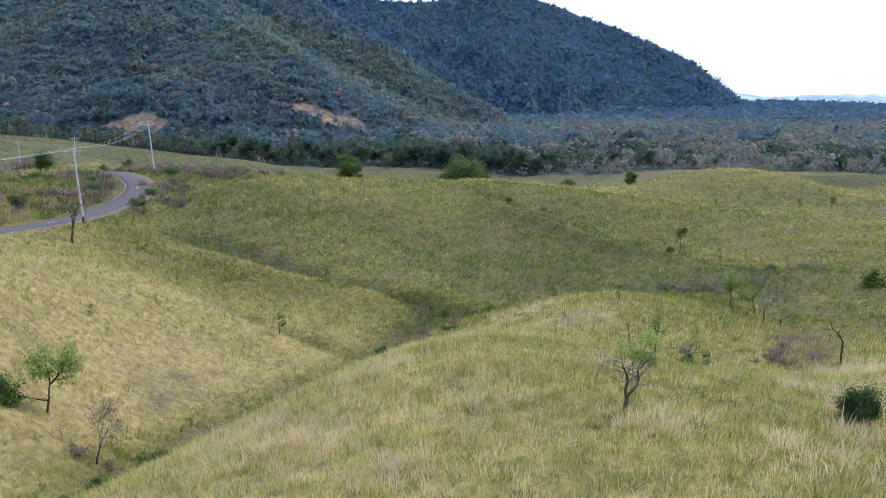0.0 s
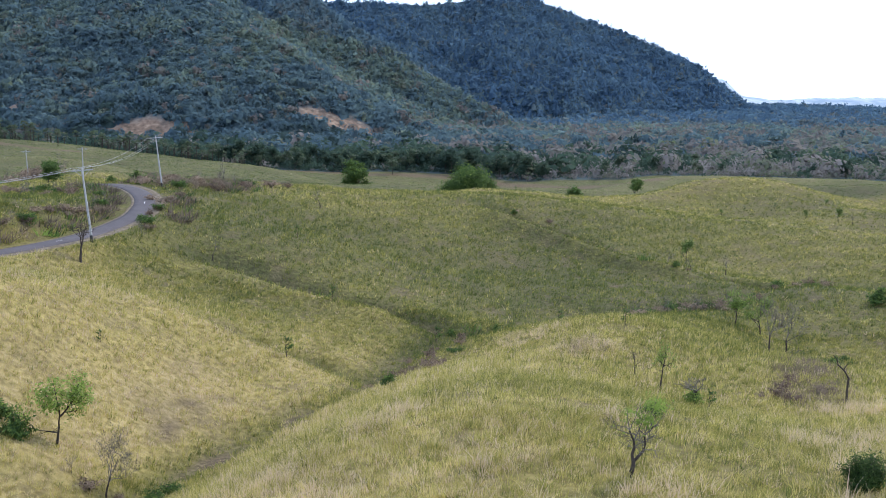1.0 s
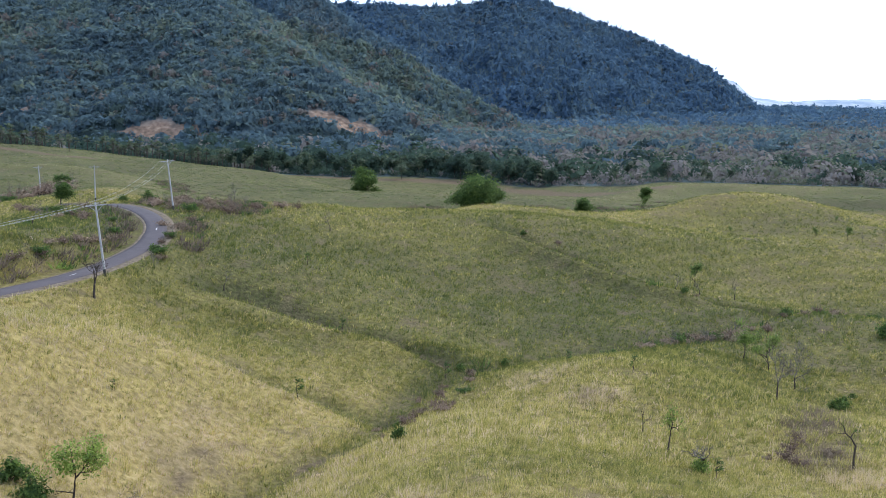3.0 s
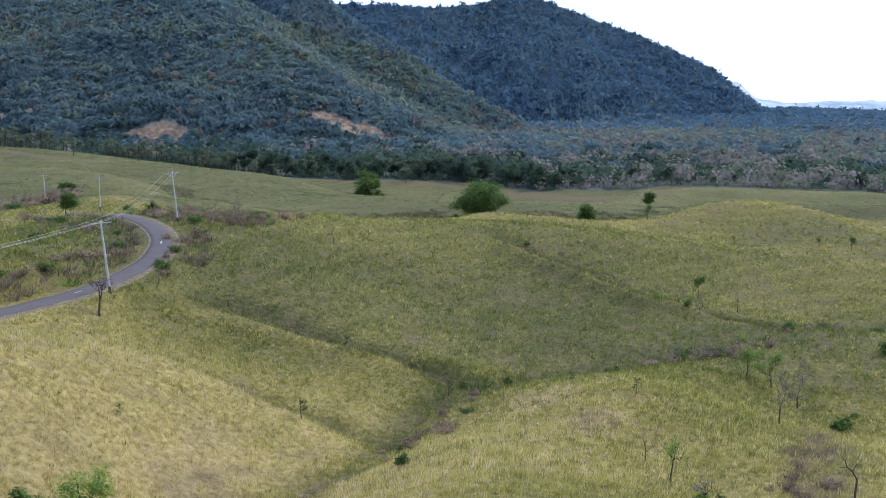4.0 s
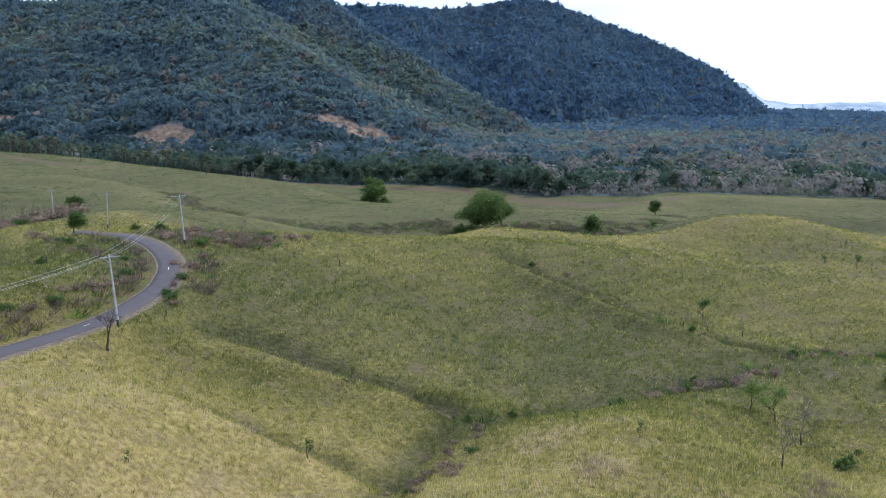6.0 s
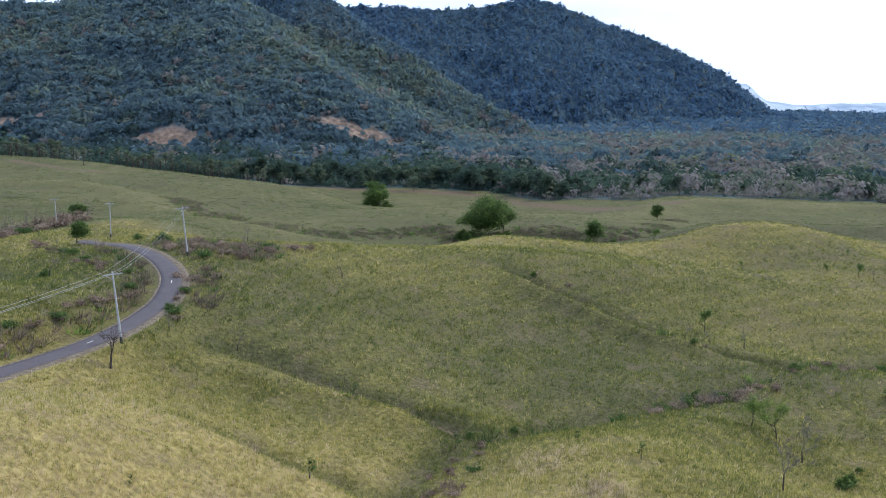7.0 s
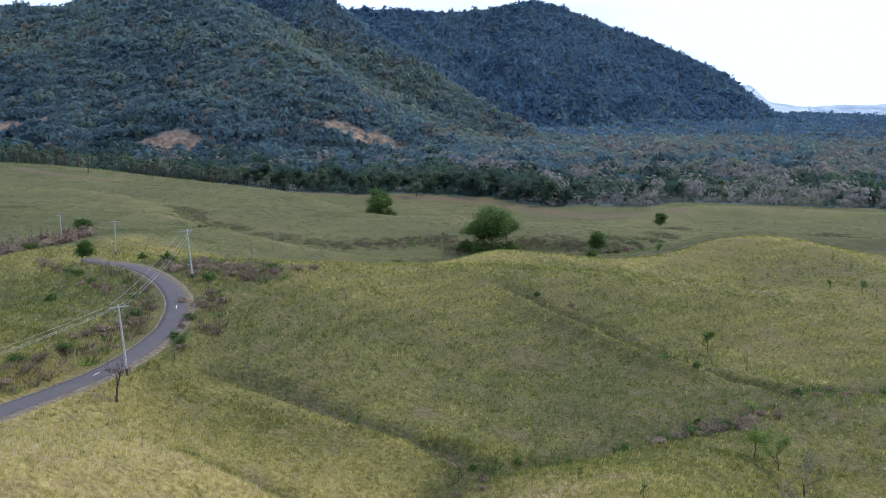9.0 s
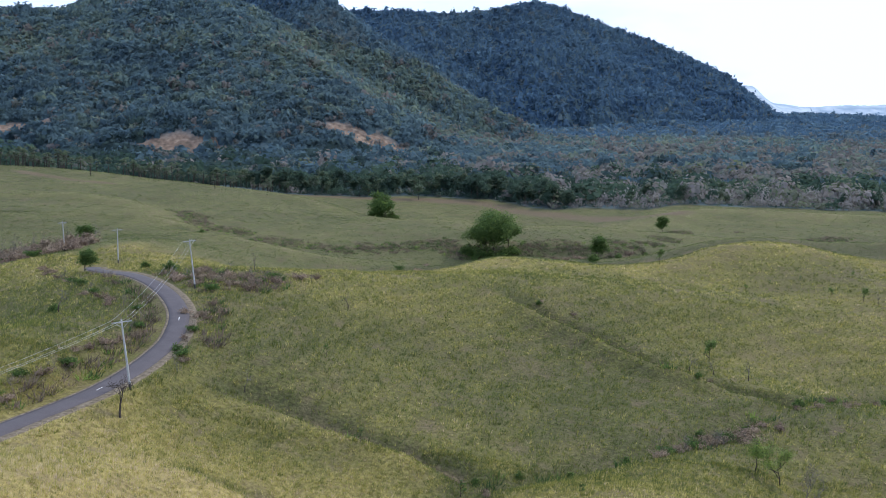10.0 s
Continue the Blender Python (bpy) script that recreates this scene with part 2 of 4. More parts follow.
# rows of low swells of the ground: distance ahead, reach and spacing in metres, heights from west to east
NEAR_SWELLS = [
    (-14, 26, 26, (1.06, 1.83, 1.06)),
    (8, 17, 17, (1.00, 0.13, -0.17, 2.00, 0.19)),
    (24, 15, 15, (-2.45, -1.46, 0.41, -0.15, 0.88)),
    (39, 15, 15, (1.07, -4.04, -2.47, 3.77, -1.41, 2.58, 0.78)),
    (54, 16, 16, (1.53, 9.25, -9.33, 3.33, -2.70, -0.77, 2.19)),
    (71, 18, 18, (1.23, 0.62, -0.23, -3.75, 4.25, -4.79, 2.52)),
    (91, 20, 21, (8.74, 2.49, -2.12, -0.37, -0.96, -3.10, 0.35)),
    (115, 24, 26, (-0.36, 5.78, 1.88, -2.04, -0.82, 3.21, -2.12)),
]
FAR_SWELLS = [
    (144, 29, 32, (2.28, 6.83, 4.97, 2.29, -1.14, -5.15, 3.07)),
    (178, 32, 38, (6.73, 4.50, 6.99, 6.91, 6.71, 2.20, -1.95)),
    (206, 30, 38, (-0.82, 10.00, -8.28, -0.37, -1.89, -0.52, 7.96)),
    (234, 32, 40, (4.30, 1.10, 3.22, 11.63, 6.10, 5.79, -8.52)),
    (264, 36, 44, (0.99, 5.01, 1.73, -10.14, -0.47, 11.20, 12.38)),
    (304, 50, 58, (3.46, 1.72, -3.10, -6.68, 0.63, -6.78, 9.25)),
    (370, 80, 80, (2.05, 4.29, -0.81, 7.89, -1.34, -6.77, 5.00)),
    (470, 105, 105, (15.94, 8.25, 3.28, -14.81, 2.89, -1.12, -3.60)),
]
# finer swells of the knoll and the hollow beside it
KNOLL_SWELLS = [
    (44, 12, 12, (-0.01, 0.43, -1.23, -0.60, -0.26, -0.28, -0.03)),
    (55, 12, 12, (-1.71, 1.35, 0.12, -0.33, 0.76, -0.36, -0.09)),
    (66, 12, 12, (0.47, 0.33, 0.22, -0.70, 0.79, 0.42, 0.08)),
    (77, 12, 12, (0.82, -0.79, -1.21, 1.99, -1.52, -0.22, -0.26)),
    (88, 12, 12, (-1.03, 1.11, 0.14, -1.24, 1.70, -0.19, -0.90)),
    (99, 12, 12, (0.29, 0.17, 0.48, -1.49, 1.07, 0.09, -0.16)),
    (110, 12, 12, (1.73, 0.57, 0.81, 0.52, -0.23, -0.89, -0.14)),
]

# gullies in plan, each with its depth and half width
GULLIES = [
    ([(-31, 99.5), (-27.5, 100.5), (-22.5, 99.8), (-18.6, 98.7), (-14.3, 97), (-10.1, 95.2), (-6, 93.1), (-2, 90.8)], 1.4, 1.6),
    ([(-2, 90.5), (2, 88.3), (6.3, 90), (10.5, 93.5), (15.6, 97.5), (21.6, 101), (25.8, 104), (33, 110), (39, 115), (46.8, 124), (56.4, 131), (66, 136), (90, 144)], 1.0, 2.8),
    ([(6, 161), (8.8, 156), (12, 152), (16.6, 148.6), (21.2, 145.4), (25.4, 141.6), (29.4, 138), (33, 134.5), (36.8, 131.5), (40.3, 129), (43.6, 127.6), (47.5, 125.2)], 3.2, 1.9),
    ([(-16, 28), (-17.5, 37), (-17.5, 46), (-15, 53), (-13, 57.5), (-11.1, 60.5), (-8.3, 63.3), (-6.6, 68.6), (-5.9, 71.4), (-5.6, 74.6), (-4.9, 78.9), (-2.8, 82.6), (-0.6, 88)], 0.8, 2.6),
    ([(-27, 76.5), (-22.2, 77), (-18.5, 76.2), (-14.7, 75.8), (-11.4, 74.8), (-8.5, 73), (-5.8, 71.5)], 0.8, 1.6),
]
GULLIES += [
    ([(-42, 196), (-30, 206), (-16, 222), (0, 234), (16, 238), (32, 234), (48, 238), (60, 248), (76, 254), (95, 256), (125, 264)], 3.2, 11.0),
    ([(-105, 305), (-84, 304), (-60, 276), (-35, 266), (-12, 280), (5, 305), (18, 316), (34, 324), (55, 316), (80, 335), (110, 345), (150, 352)], 3.8, 10.0),
]
GULLIES = [(smoothed(p, 4), d, w) for p, d, w in GULLIES]
# low banks along the gullies
BANKS = [
    ([(4, 158), (6.8, 152.5), (10.5, 148.3), (14.8, 145.2), (19.3, 142), (23.4, 138.4), (27.4, 134.7), (31, 131.2), (35, 128), (39, 125.6)], 1.9, 2.1),
    ([(-31, 96.5), (-24, 96.3), (-17, 94.8), (-10, 91.8), (-4, 89)], 0.7, 2.2),
    ([(-30, 73.5), (-24, 73.6), (-18, 72.9), (-12, 71.3)], 0.7, 2.6),
]
BANKS += [
    ([(-38, 178), (-30, 183), (-22, 187), (-12, 195), (-3, 200), (5, 205), (15, 207), (27, 206), (40, 211), (48, 217), (57, 225), (66, 230), (83, 232), (97, 235), (112, 240), (135, 247)], 1.5, 8),
    ([(-230, 372), (-175, 371), (-138, 347), (-97, 286), (-62, 254), (-34, 247), (-14, 262)], 2.0, 10),
    ([(-150, 505), (-100, 490), (-55, 446), (-25, 402), (-4, 384)], 2.2, 14),
    ([(15, 396), (51, 396), (84, 392), (104, 382), (130, 378)], 2.0, 14),
    ([(75, 435), (104, 466), (128, 484), (150, 478), (171, 470), (216, 456), (280, 450)], 3.0, 22),
]
BANKS = [(smoothed(p, 4), d, w) for p, d, w in BANKS]
ROAD = smoothed([(-51, 52), (-48.3, 62), (-46.2, 71), (-45, 76), (-43.8, 80.2), (-42.7, 83.9), (-41.5, 88), (-40.6, 93.8), (-40.1, 99.8), (-40.1, 106.8), (-41, 112.5),
                 (-43, 119.5), (-47.2, 128), (-54.5, 139.5), (-62.8, 150.4), (-69.5, 156.8), (-75, 162.5), (-76.5, 166)], 8)

# strips of bare brown earth, with their half widths
STRIPS = [([(-150, 545), (-105, 558), (-74, 575), (-37, 588), (2, 578), (17, 562), (37, 537), (65, 506), (83, 480), (110, 474)], 15), ([(-240, 442), (-207, 427), (-185, 427)], 5),
          ([(-12, 300), (0, 306), (14, 309)], 6)]

# mountain crests: across, ahead, height; then the fall of their sides
CRESTS = [
    ([(-40, 1330, 28), (-99, 1300, 56), (-166, 1230, 80), (-221, 1180, 100), (-272, 1170, 132), (-363, 1250, 186), (-453, 1350, 236), (-520, 1500, 300)], 0.56),
    ([(-276, 1010, 42), (-317, 1070, 72), (-370, 1140, 107), (-432, 1210, 146), (-510, 1280, 183), (-591, 1330, 202)], 0.84),
    ([(-1300, 1350, 230), (-851, 1300, 197), (-721, 1300, 190), (-668, 1300, 194), (-632, 1350, 190), (-596, 1350, 206), (-533, 1400, 248), (-453, 1420, 250)], 0.58),
    ([(31, 1400, 51), (-44, 1430, 90), (-121, 1460, 147), (-201, 1490, 188), (-275, 1530, 243), (-380, 1600, 302)], 0.82),
]
CRESTS += [
    ([(735, 2300, 52), (651, 2300, 116), (576, 2300, 171), (516, 2300, 220), (421, 2350, 266), (285, 2350, 312), (210, 2350, 340), (142, 2350, 356), (30, 2350, 331), (-73, 2300, 315), (-216, 2250, 315), (-339, 2200, 306), (-518, 2300, 334)], 0.7),
    ([(735, 2300, 56), (900, 2400, 64), (1100, 2450, 60), (1300, 2480, 50), (1550, 2480, 44)], 0.06),
]
# bare slopes among the woods: across, ahead, half length, half depth
CLEARINGS = [(-310, 905, 48, 20), (-112, 985, 60, 20), (-112, 1250, 20, 14), (-86, 1272, 22, 12), (-56, 1292, 24, 9), (-530, 960, 50, 18)]


def swells(x, y):
    z = -9 + 20 / (1 + (np.hypot(x, y) / 110) ** 2)
    for ahead, reach, step, heights in NEAR_SWELLS + FAR_SWELLS:
        for k, height in enumerate(heights):
            z = z + height * np.exp(-((x - step * (k - len(heights) // 2)) ** 2 + (y - ahead) ** 2) / reach ** 2)
    for ahead, reach, step, heights in KNOLL_SWELLS:
        for k, height in enumerate(heights):
            z = z + height * np.exp(-((x - 12 - step * (k - 3)) ** 2 + (y - ahead) ** 2) / reach ** 2)
    return z


def mountains(x, y):
    """Height of the mountain slopes, far below the plain where there are none."""
    side = 1 + 0.34 * (fractal(x, y, 170, 8) - 0.5) + 0.2 * (fractal(x, y, 60, 9) - 0.5)
    total = np.full(np.shape(x), -1e3)
    for crest, fall in CRESTS:
        for (ax, ay, az), (bx, by, bz) in zip(crest, crest[1:]):
            dx, dy = bx - ax, by - ay
            f = np.clip(((x - ax) * dx + (y - ay) * dy) / (dx * dx + dy * dy), 0, 1)
            d = np.hypot(x - ax - f * dx, y - ay - f * dy)
            total = np.maximum(total, az + f * (bz - az) - fall * side * (np.sqrt(d * d + 20 ** 2) - 20))
    return total


def plain(x, y):
    far = np.clip((y - 520) / 1000, 0, 3)
    return 16 * far - 6 * np.exp(-((y - 640) / 130) ** 2)


def land(x, y):
    """Height of the land without its road."""
    x, y = np.asarray(x, float), np.asarray(y, float)
    z = swells(x, y) + plain(x, y)
    z = z + (fractal(x, y, 11, 1) - 0.5) * 0.5 * np.clip(y / 60 + 0.4, 0.4, 1.5)
    z = z + (fractal(x, y, 46, 4) - 0.5) * np.clip((y - 60) / 80, 0, 1.6)
    for path, depth, half in GULLIES:
        d, s = to_path(x, y, path)
        z = z - depth * np.exp(-(d / half) ** 2) * np.clip(np.minimum(s, 1.2 - s) * 8, 0, 1)
    for path, height, half in BANKS:
        d, s = to_path(x, y, path)
        z = z + height * np.exp(-(d / half) ** 2) * np.clip(np.minimum(s, 1 - s) * 6, 0, 1)
    z = z + 2.0 * np.exp(-((x + 23.5) / 4.0) ** 2 - ((y - 43.5) / 4.0) ** 2)
    return np.where(y > 560, 7 * np.logaddexp(z / 7, mountains(x, y) / 7), z)


ROAD_Z = np.convolve(np.pad(land(ROAD[:, 0], ROAD[:, 1]), 6, mode="edge"), np.ones(13) / 13, "valid")


def ground_z(x, y):
    x, y = np.asarray(x, float), np.asarray(y, float)
    z = land(x, y)
    d, s = to_path(x, y, ROAD)
    bed = np.interp(s, np.linspace(0, 1, len(ROAD)), ROAD_Z) - 0.06
    f = np.clip((d - 2.6) / 3.5, 0, 1)
    f = f * f * (3 - 2 * f)
    return bed * (1 - f) + z * f


def ground_at(x, y):
    return float(ground_z(np.array([x]), np.array([y]))[0])


def forest_edge(x):
    """How far ahead the woods begin."""
    return np.interp(x, [-300, -230, -180, -130, -100, -60, -25, 10, 32, 60, 106, 134, 208, 300], [470, 490, 510, 532, 565, 596, 602, 591, 565, 545, 528, 542, 530, 520]) + 5 * np.sin(x * 0.11)


def pasture_edge(x):
    """Where the tall grass gives way to cropped pasture."""
    return np.interp(x, [-100, -38, -12, 5, 40, 66, 100, 150], [186, 188, 202, 214, 220, 240, 245, 256]) + 3 * np.sin(x * 0.3)


def clearing(x, y):
    f = np.zeros(np.shape(x))
    for cx, cy, a, b in CLEARINGS:
        f = np.maximum(f, 1.25 - np.hypot((x - cx) / a, (y - cy) / b) + 0.7 * (fractal(x, y, 24, 6) - 0.5))
    return np.clip(f * 2.5, 0, 1)


def dryness_and_light(x, y):
    """0 is fresh green grass, 1 is straw; sun and cloud shade are painted in too."""
    level = swells(x, y)
    steps_ = np.sin(level * 2 * math.pi / 1.1 + 5 * fractal(x, y, 25, 15))     # terracettes along the slopes
    d = 0.40 + 0.40 * (fractal(x, y, 30, 11) - 0.5) + 0.16 * (fractal(x, y, 5, 13) - 0.5) + 0.055 * steps_ * np.clip((y - 60) / 30, 0, 1)
    d = d - 0.05 * np.exp(-((y - 215) / 30) ** 2) * np.clip(x / 40, 0, 1)
    # gullies greener and darker: lush growth, with their shade put into the colour
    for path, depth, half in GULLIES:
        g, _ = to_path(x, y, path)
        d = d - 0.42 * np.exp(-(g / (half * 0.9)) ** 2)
    # banks paler, painting the light that catches their crests
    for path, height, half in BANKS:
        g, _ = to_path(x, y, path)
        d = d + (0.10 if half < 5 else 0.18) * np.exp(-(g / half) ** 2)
    # near ground lightened as if sunlit, basin darkened as if under cloud
    d = d + 0.16 * np.clip((88 - y) / 25, 0, 1) + 0.15 * np.clip((58 - y) / 14, 0, 1) - 0.22 * np.exp(-(((x - 10) / 60) ** 2 + ((y - 120) / 40) ** 2))
    d = d + 0.14 * np.exp(-(((x + 18) / 9) ** 2 + ((y - 58) / 9) ** 2)) - 0.20 * np.exp(-(((x - 2) / 9) ** 2 + ((y - 40) / 6) ** 2))
    d = d - 0.07 * np.clip((y - 92) / 15, 0, 1) - 0.10 * np.clip((x + 2) / 8, 0, 1) * np.clip((62 - y) / 10, 0, 1)
    d = d + 0.13 * np.clip((-2 - x) / 6, 0, 1) * np.clip((93 - y) / 8, 0, 1) * np.clip((y - 40) / 8, 0, 1)      # yellower western slopes, sunlight partly put into the colour
    d = d - 0.15 * np.clip((-45 - x) / 4, 0, 1) * np.clip((165 - y) / 15, 0, 1)                                  # fresh grass inside the bend of the road
    d = d - 0.16 * np.exp(-(((x - 22) / 7) ** 2 + ((y - 64) / 9) ** 2)) - 0.22 * np.exp(-(((x + 15) / 4) ** 2 + ((y - 47) / 7) ** 2))
    d = d - 0.08 * np.clip((x - 1) / 8, 0, 1) * np.clip((75 - y) / 15, 0, 1)
    return np.clip(d, 0.05, 0.95)


def bareness_and_shade(x, y):
    f = np.zeros(np.shape(x))
    # brown soil strip along the first gully, painted for its steep bank's shade
    path, depth, half = GULLIES[0]
    d, s = to_path(x, y, path)
    f = np.maximum(f, 0.75 - d / (half * 0.7) - np.clip(0.35 - s, 0, 1) * 3 + 1.3 * (fractal(x, y, 3.5, 21) - 0.5))
    path, depth, half = GULLIES[3]
    d, s = to_path(x, y, path)
    f = np.maximum(f, 0.35 - d / half - np.clip(s - 0.75, 0, 1) * 3 + 1.6 * (fractal(x, y, 4, 28) - 0.5))
    f = np.maximum(f, 0.45 - np.hypot((x + 6) / 7, (y - 100) / 5) + 1.0 * (fractal(x, y, 4, 22) - 0.5))
    f = np.maximum(f, 0.4 - np.hypot((x + 1) / 10, (y - 164) / 6) + 1.0 * (fractal(x, y, 5, 23) - 0.5))
    f = np.maximum(f, (fractal(x, y, 9, 25) - 0.78) * 3)
    f = np.maximum(f, 0.16 * np.exp(-(((x - 78) / 40) ** 2 + ((y - 200) / 48) ** 2)) + 0.9 * (fractal(x, y, 7, 33) - 0.6))
    f = np.maximum(f, 0.5 - np.hypot((x - 24 - (y - 55) * 0.42) / 3.2, (y - 55) / 13) + 1.2 * (fractal(x, y, 2.5, 34) - 0.5))
    f = np.maximum(f, 0.26 * np.exp(-(((x + 18) / 9) ** 2 + ((y - 57) / 8) ** 2)) + 1.3 * (fractal(x, y, 2.2, 29) - 0.58))
    for path, half in STRIPS:
        d, s = to_path(x, y, path)
        f = np.maximum(f, 0.9 - d / half + 0.9 * (fractal(x, y, 12, 27) - 0.5))
    return np.clip(f * 1.8, 0, 1)


# ---- meshes from arrays ----
def mesh_of(name, verts, faces, mats, smooth=False, **tones):
    """A mesh of triangles or quads (one width) with named values at its points."""
    me = bpy.data.meshes.new(name)
    verts, faces = np.asarray(verts, np.float32), np.asarray(faces, np.int32)
    me.vertices.add(len(verts))
    me.vertices.foreach_set("co", verts.ravel())
    me.loops.add(faces.size)
    me.loops.foreach_set("vertex_index", faces.ravel())
    me.polygons.add(len(faces))
    me.polygons.foreach_set("loop_start", np.arange(0, faces.size, faces.shape[1], dtype=np.int32))
    if smooth:
        me.polygons.foreach_set("use_smooth", np.ones(len(faces), bool))
    for key, values in tones.items():
        me.attributes.new(key, "FLOAT", "POINT").data.foreach_set("value", np.asarray(values, np.float32))
    me.materials.append(mats)
    me.update(calc_edges=True)
    return me


def child(name, me, parent, label=""):
    ob = new(name, me)
    ob.parent = parent
    if label:
        ob["label"] = label
    return ob


def grid_sheet(xs, ys):
    """Faces of a grid with len(ys) rows of len(xs) points."""
    a = np.arange(len(xs) * len(ys)).reshape(len(ys), len(xs))
    return np.stack([a[:-1, :-1], a[:-1, 1:], a[1:, 1:], a[1:, :-1]], -1).reshape(-1, 4)


# ---- ground: one sheet to the horizon, finer where the camera is near ----
rows_y = [-60.0]
while rows_y[-1] < 4300:
    y_ = rows_y[-1]
    rows_y.append(y_ + (3.0 if y_ < 5 else max(0.8, abs(y_) * 0.0075)))
rows_y = np.array(rows_y)
cols = np.linspace(-1, 1, 230)
cols = 0.75 * cols + 0.25 * cols ** 3
GX = cols[None, :] * (rows_y[:, None].clip(0) * 0.95 + 75)
GY = np.repeat(rows_y[:, None], len(cols), 1)
GZ = ground_z(GX, GY)
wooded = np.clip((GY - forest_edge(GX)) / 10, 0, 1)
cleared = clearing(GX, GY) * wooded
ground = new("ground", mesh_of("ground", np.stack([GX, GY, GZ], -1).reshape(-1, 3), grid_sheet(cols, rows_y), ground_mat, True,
                               dry=dryness_and_light(GX, GY).ravel(), cropped=np.clip((GY - pasture_edge(GX)) / 8, 0, 1).ravel(), bare=bareness_and_shade(GX, GY).ravel(), wooded=wooded.ravel(), cleared=cleared.ravel()))
tagged(ground, "rolling grassy meadow ground with gullies, rising to wooded mountains", "ground", kind="structure")

# far hills behind everything, paled and faintly glowing in place of haze
fx = np.linspace(820, 2600, 220)
ridge = (np.interp(fx, [820, 1060, 1130, 1165, 1205, 1230, 1262, 1290, 1330, 1420, 1520, 1600, 1840, 2600], [150, 165, 196, 212, 219, 214, 196, 170, 138, 127, 122, 130, 136, 128])
         + 10 * (fractal(fx, fx * 0, 45, 31) - 0.5) + 5 * (fractal(fx, fx * 0, 14, 35) - 0.5))
fv, steps_ = [], 10
for k in range(steps_):
    f = k / (steps_ - 1)
    fv.append(np.stack([fx, 4000 - 500 * (1 - f) + 0 * fx, -10 + (ridge + 10) * f ** 0.8 + (1 - f) * f * 50 * (fractal(fx, fx * 0 + k * 40, 90, 33) - 0.5)], -1))
tagged(new("backdrop", mesh_of("backdrop", np.concatenate(fv), grid_sheet(fx, range(steps_)), far_haze_mat, True)),
       "rocky hills in the far distance, paled by painted haze and a slight glow", "hills", kind="structure")

# ---- road ----
def ribbon(path, heights, offsets, lift, material_, name):
    """A strip along a path: offsets across it with their lifts."""
    d = np.gradient(path, axis=0)
    side = np.stack([d[:, 1], -d[:, 0]], -1) / np.hypot(d[:, 0], d[:, 1])[:, None]
    v = [np.stack([path[:, 0] + side[:, 0] * o, path[:, 1] + side[:, 1] * o, heights + h], -1) for o, h in zip(offsets, lift)]
    return mesh_of(name, np.stack(v, 1).reshape(-1, 3), grid_sheet(offsets, path), material_, False)


road_path = smoothed(ROAD[:, :2][::4], 10)
road_z = np.interp(np.linspace(0, 1, len(road_path)), np.linspace(0, 1, len(ROAD)), ROAD_Z)
road = new("road", ribbon(road_path, road_z, [-1.45, -1.40, -0.7, 0, 0.7, 1.40, 1.45], [-0.2, 0.0, 0.04, 0.06, 0.04, 0.0, -0.2], road_mat, "road"))
tagged(road, "narrow worn grey asphalt road curving through the grass", "road", kind="structure")
for o_, w_ in ((-1.58, 0.20), (1.95, 0.52)):
    verge = new("verge", ribbon(road_path, road_z, [o_ - w_ * 1.5, o_ - w_, o_, o_ + w_, o_ + w_ * 1.5], [-0.25, -0.03, -0.01, -0.03, -0.25], verge_mat, "verge"))
    tagged(verge, "pale gravel verge beside the road", "verge", kind="structure")
for s0 in (0.36, 0.62):
    i0 = int(s0 * len(road_path))
    seg = road_path[i0:i0 + 5]
    mark = child("lane_mark", ribbon(seg, road_z[i0:i0 + 5] + 0.065, [-0.06, 0.06], [0, 0], paint_mat, "lane_mark"), road, "worn white paint dash")


# ---- plants: limbs and leaves from arrays ----
class Soup:
    """Collects points, faces and tones."""

    def __init__(self):
        self.v, self.f, self.t, self.count, self.fit = [], [], [], 0, np.ones(3)

    def add(self, v, f, tone):
        self.v.append(v)
        self.f.append(f + self.count)
        self.t.append(np.broadcast_to(tone, (len(v),)))
        self.count += len(v)

    def mesh(self, name, mat, smooth=False):
        return mesh_of(name, np.concatenate(self.v), np.concatenate(self.f), mat, smooth, tone=np.concatenate(self.t))


def tube(soup, points, radii, sides=5):
    points = np.asarray(points, float) * soup.fit
    d = np.gradient(points, axis=0)
    d /= np.linalg.norm(d, axis=1)[:, None] + 1e-9
    ref = np.where(np.abs(d[:, 2:3]) > 0.9, np.array([[1.0, 0, 0]]), np.array([[0, 0, 1.0]]))
    u = np.cross(d, ref)
    u /= np.linalg.norm(u, axis=1)[:, None]
    w = np.cross(d, u)
    a = np.arange(sides) / sides * 2 * math.pi
    ring = u[:, None] * np.cos(a)[None, :, None] + w[:, None] * np.sin(a)[None, :, None]
    v = points[:, None] + ring * np.asarray(radii)[:, None, None]
    n = len(points)
    i = np.arange(n * sides).reshape(n, sides)
    j = np.roll(i, -1, 1)
    soup.add(v.reshape(-1, 3), np.stack([i[:-1], j[:-1], j[1:], i[1:]], -1).reshape(-1, 4), 0.5)


def limb(r, start, way, length, radius, bend=0.35, steps=5, rise=0.1):
    """A crooked limb: its points and radii."""
    p, w, pts_, rad = np.array(start, float), np.array(way, float), [], []
    for k in range(steps + 1):
        pts_.append(p.copy())
        rad.append(radius * (1 - 0.6 * k / steps))
        w = w + r.normal(0, bend, 3) * 0.5 + np.array([0, 0, rise])
        w /= np.linalg.norm(w)
        p = p + w * length / steps
    return np.array(pts_), np.array(rad), w


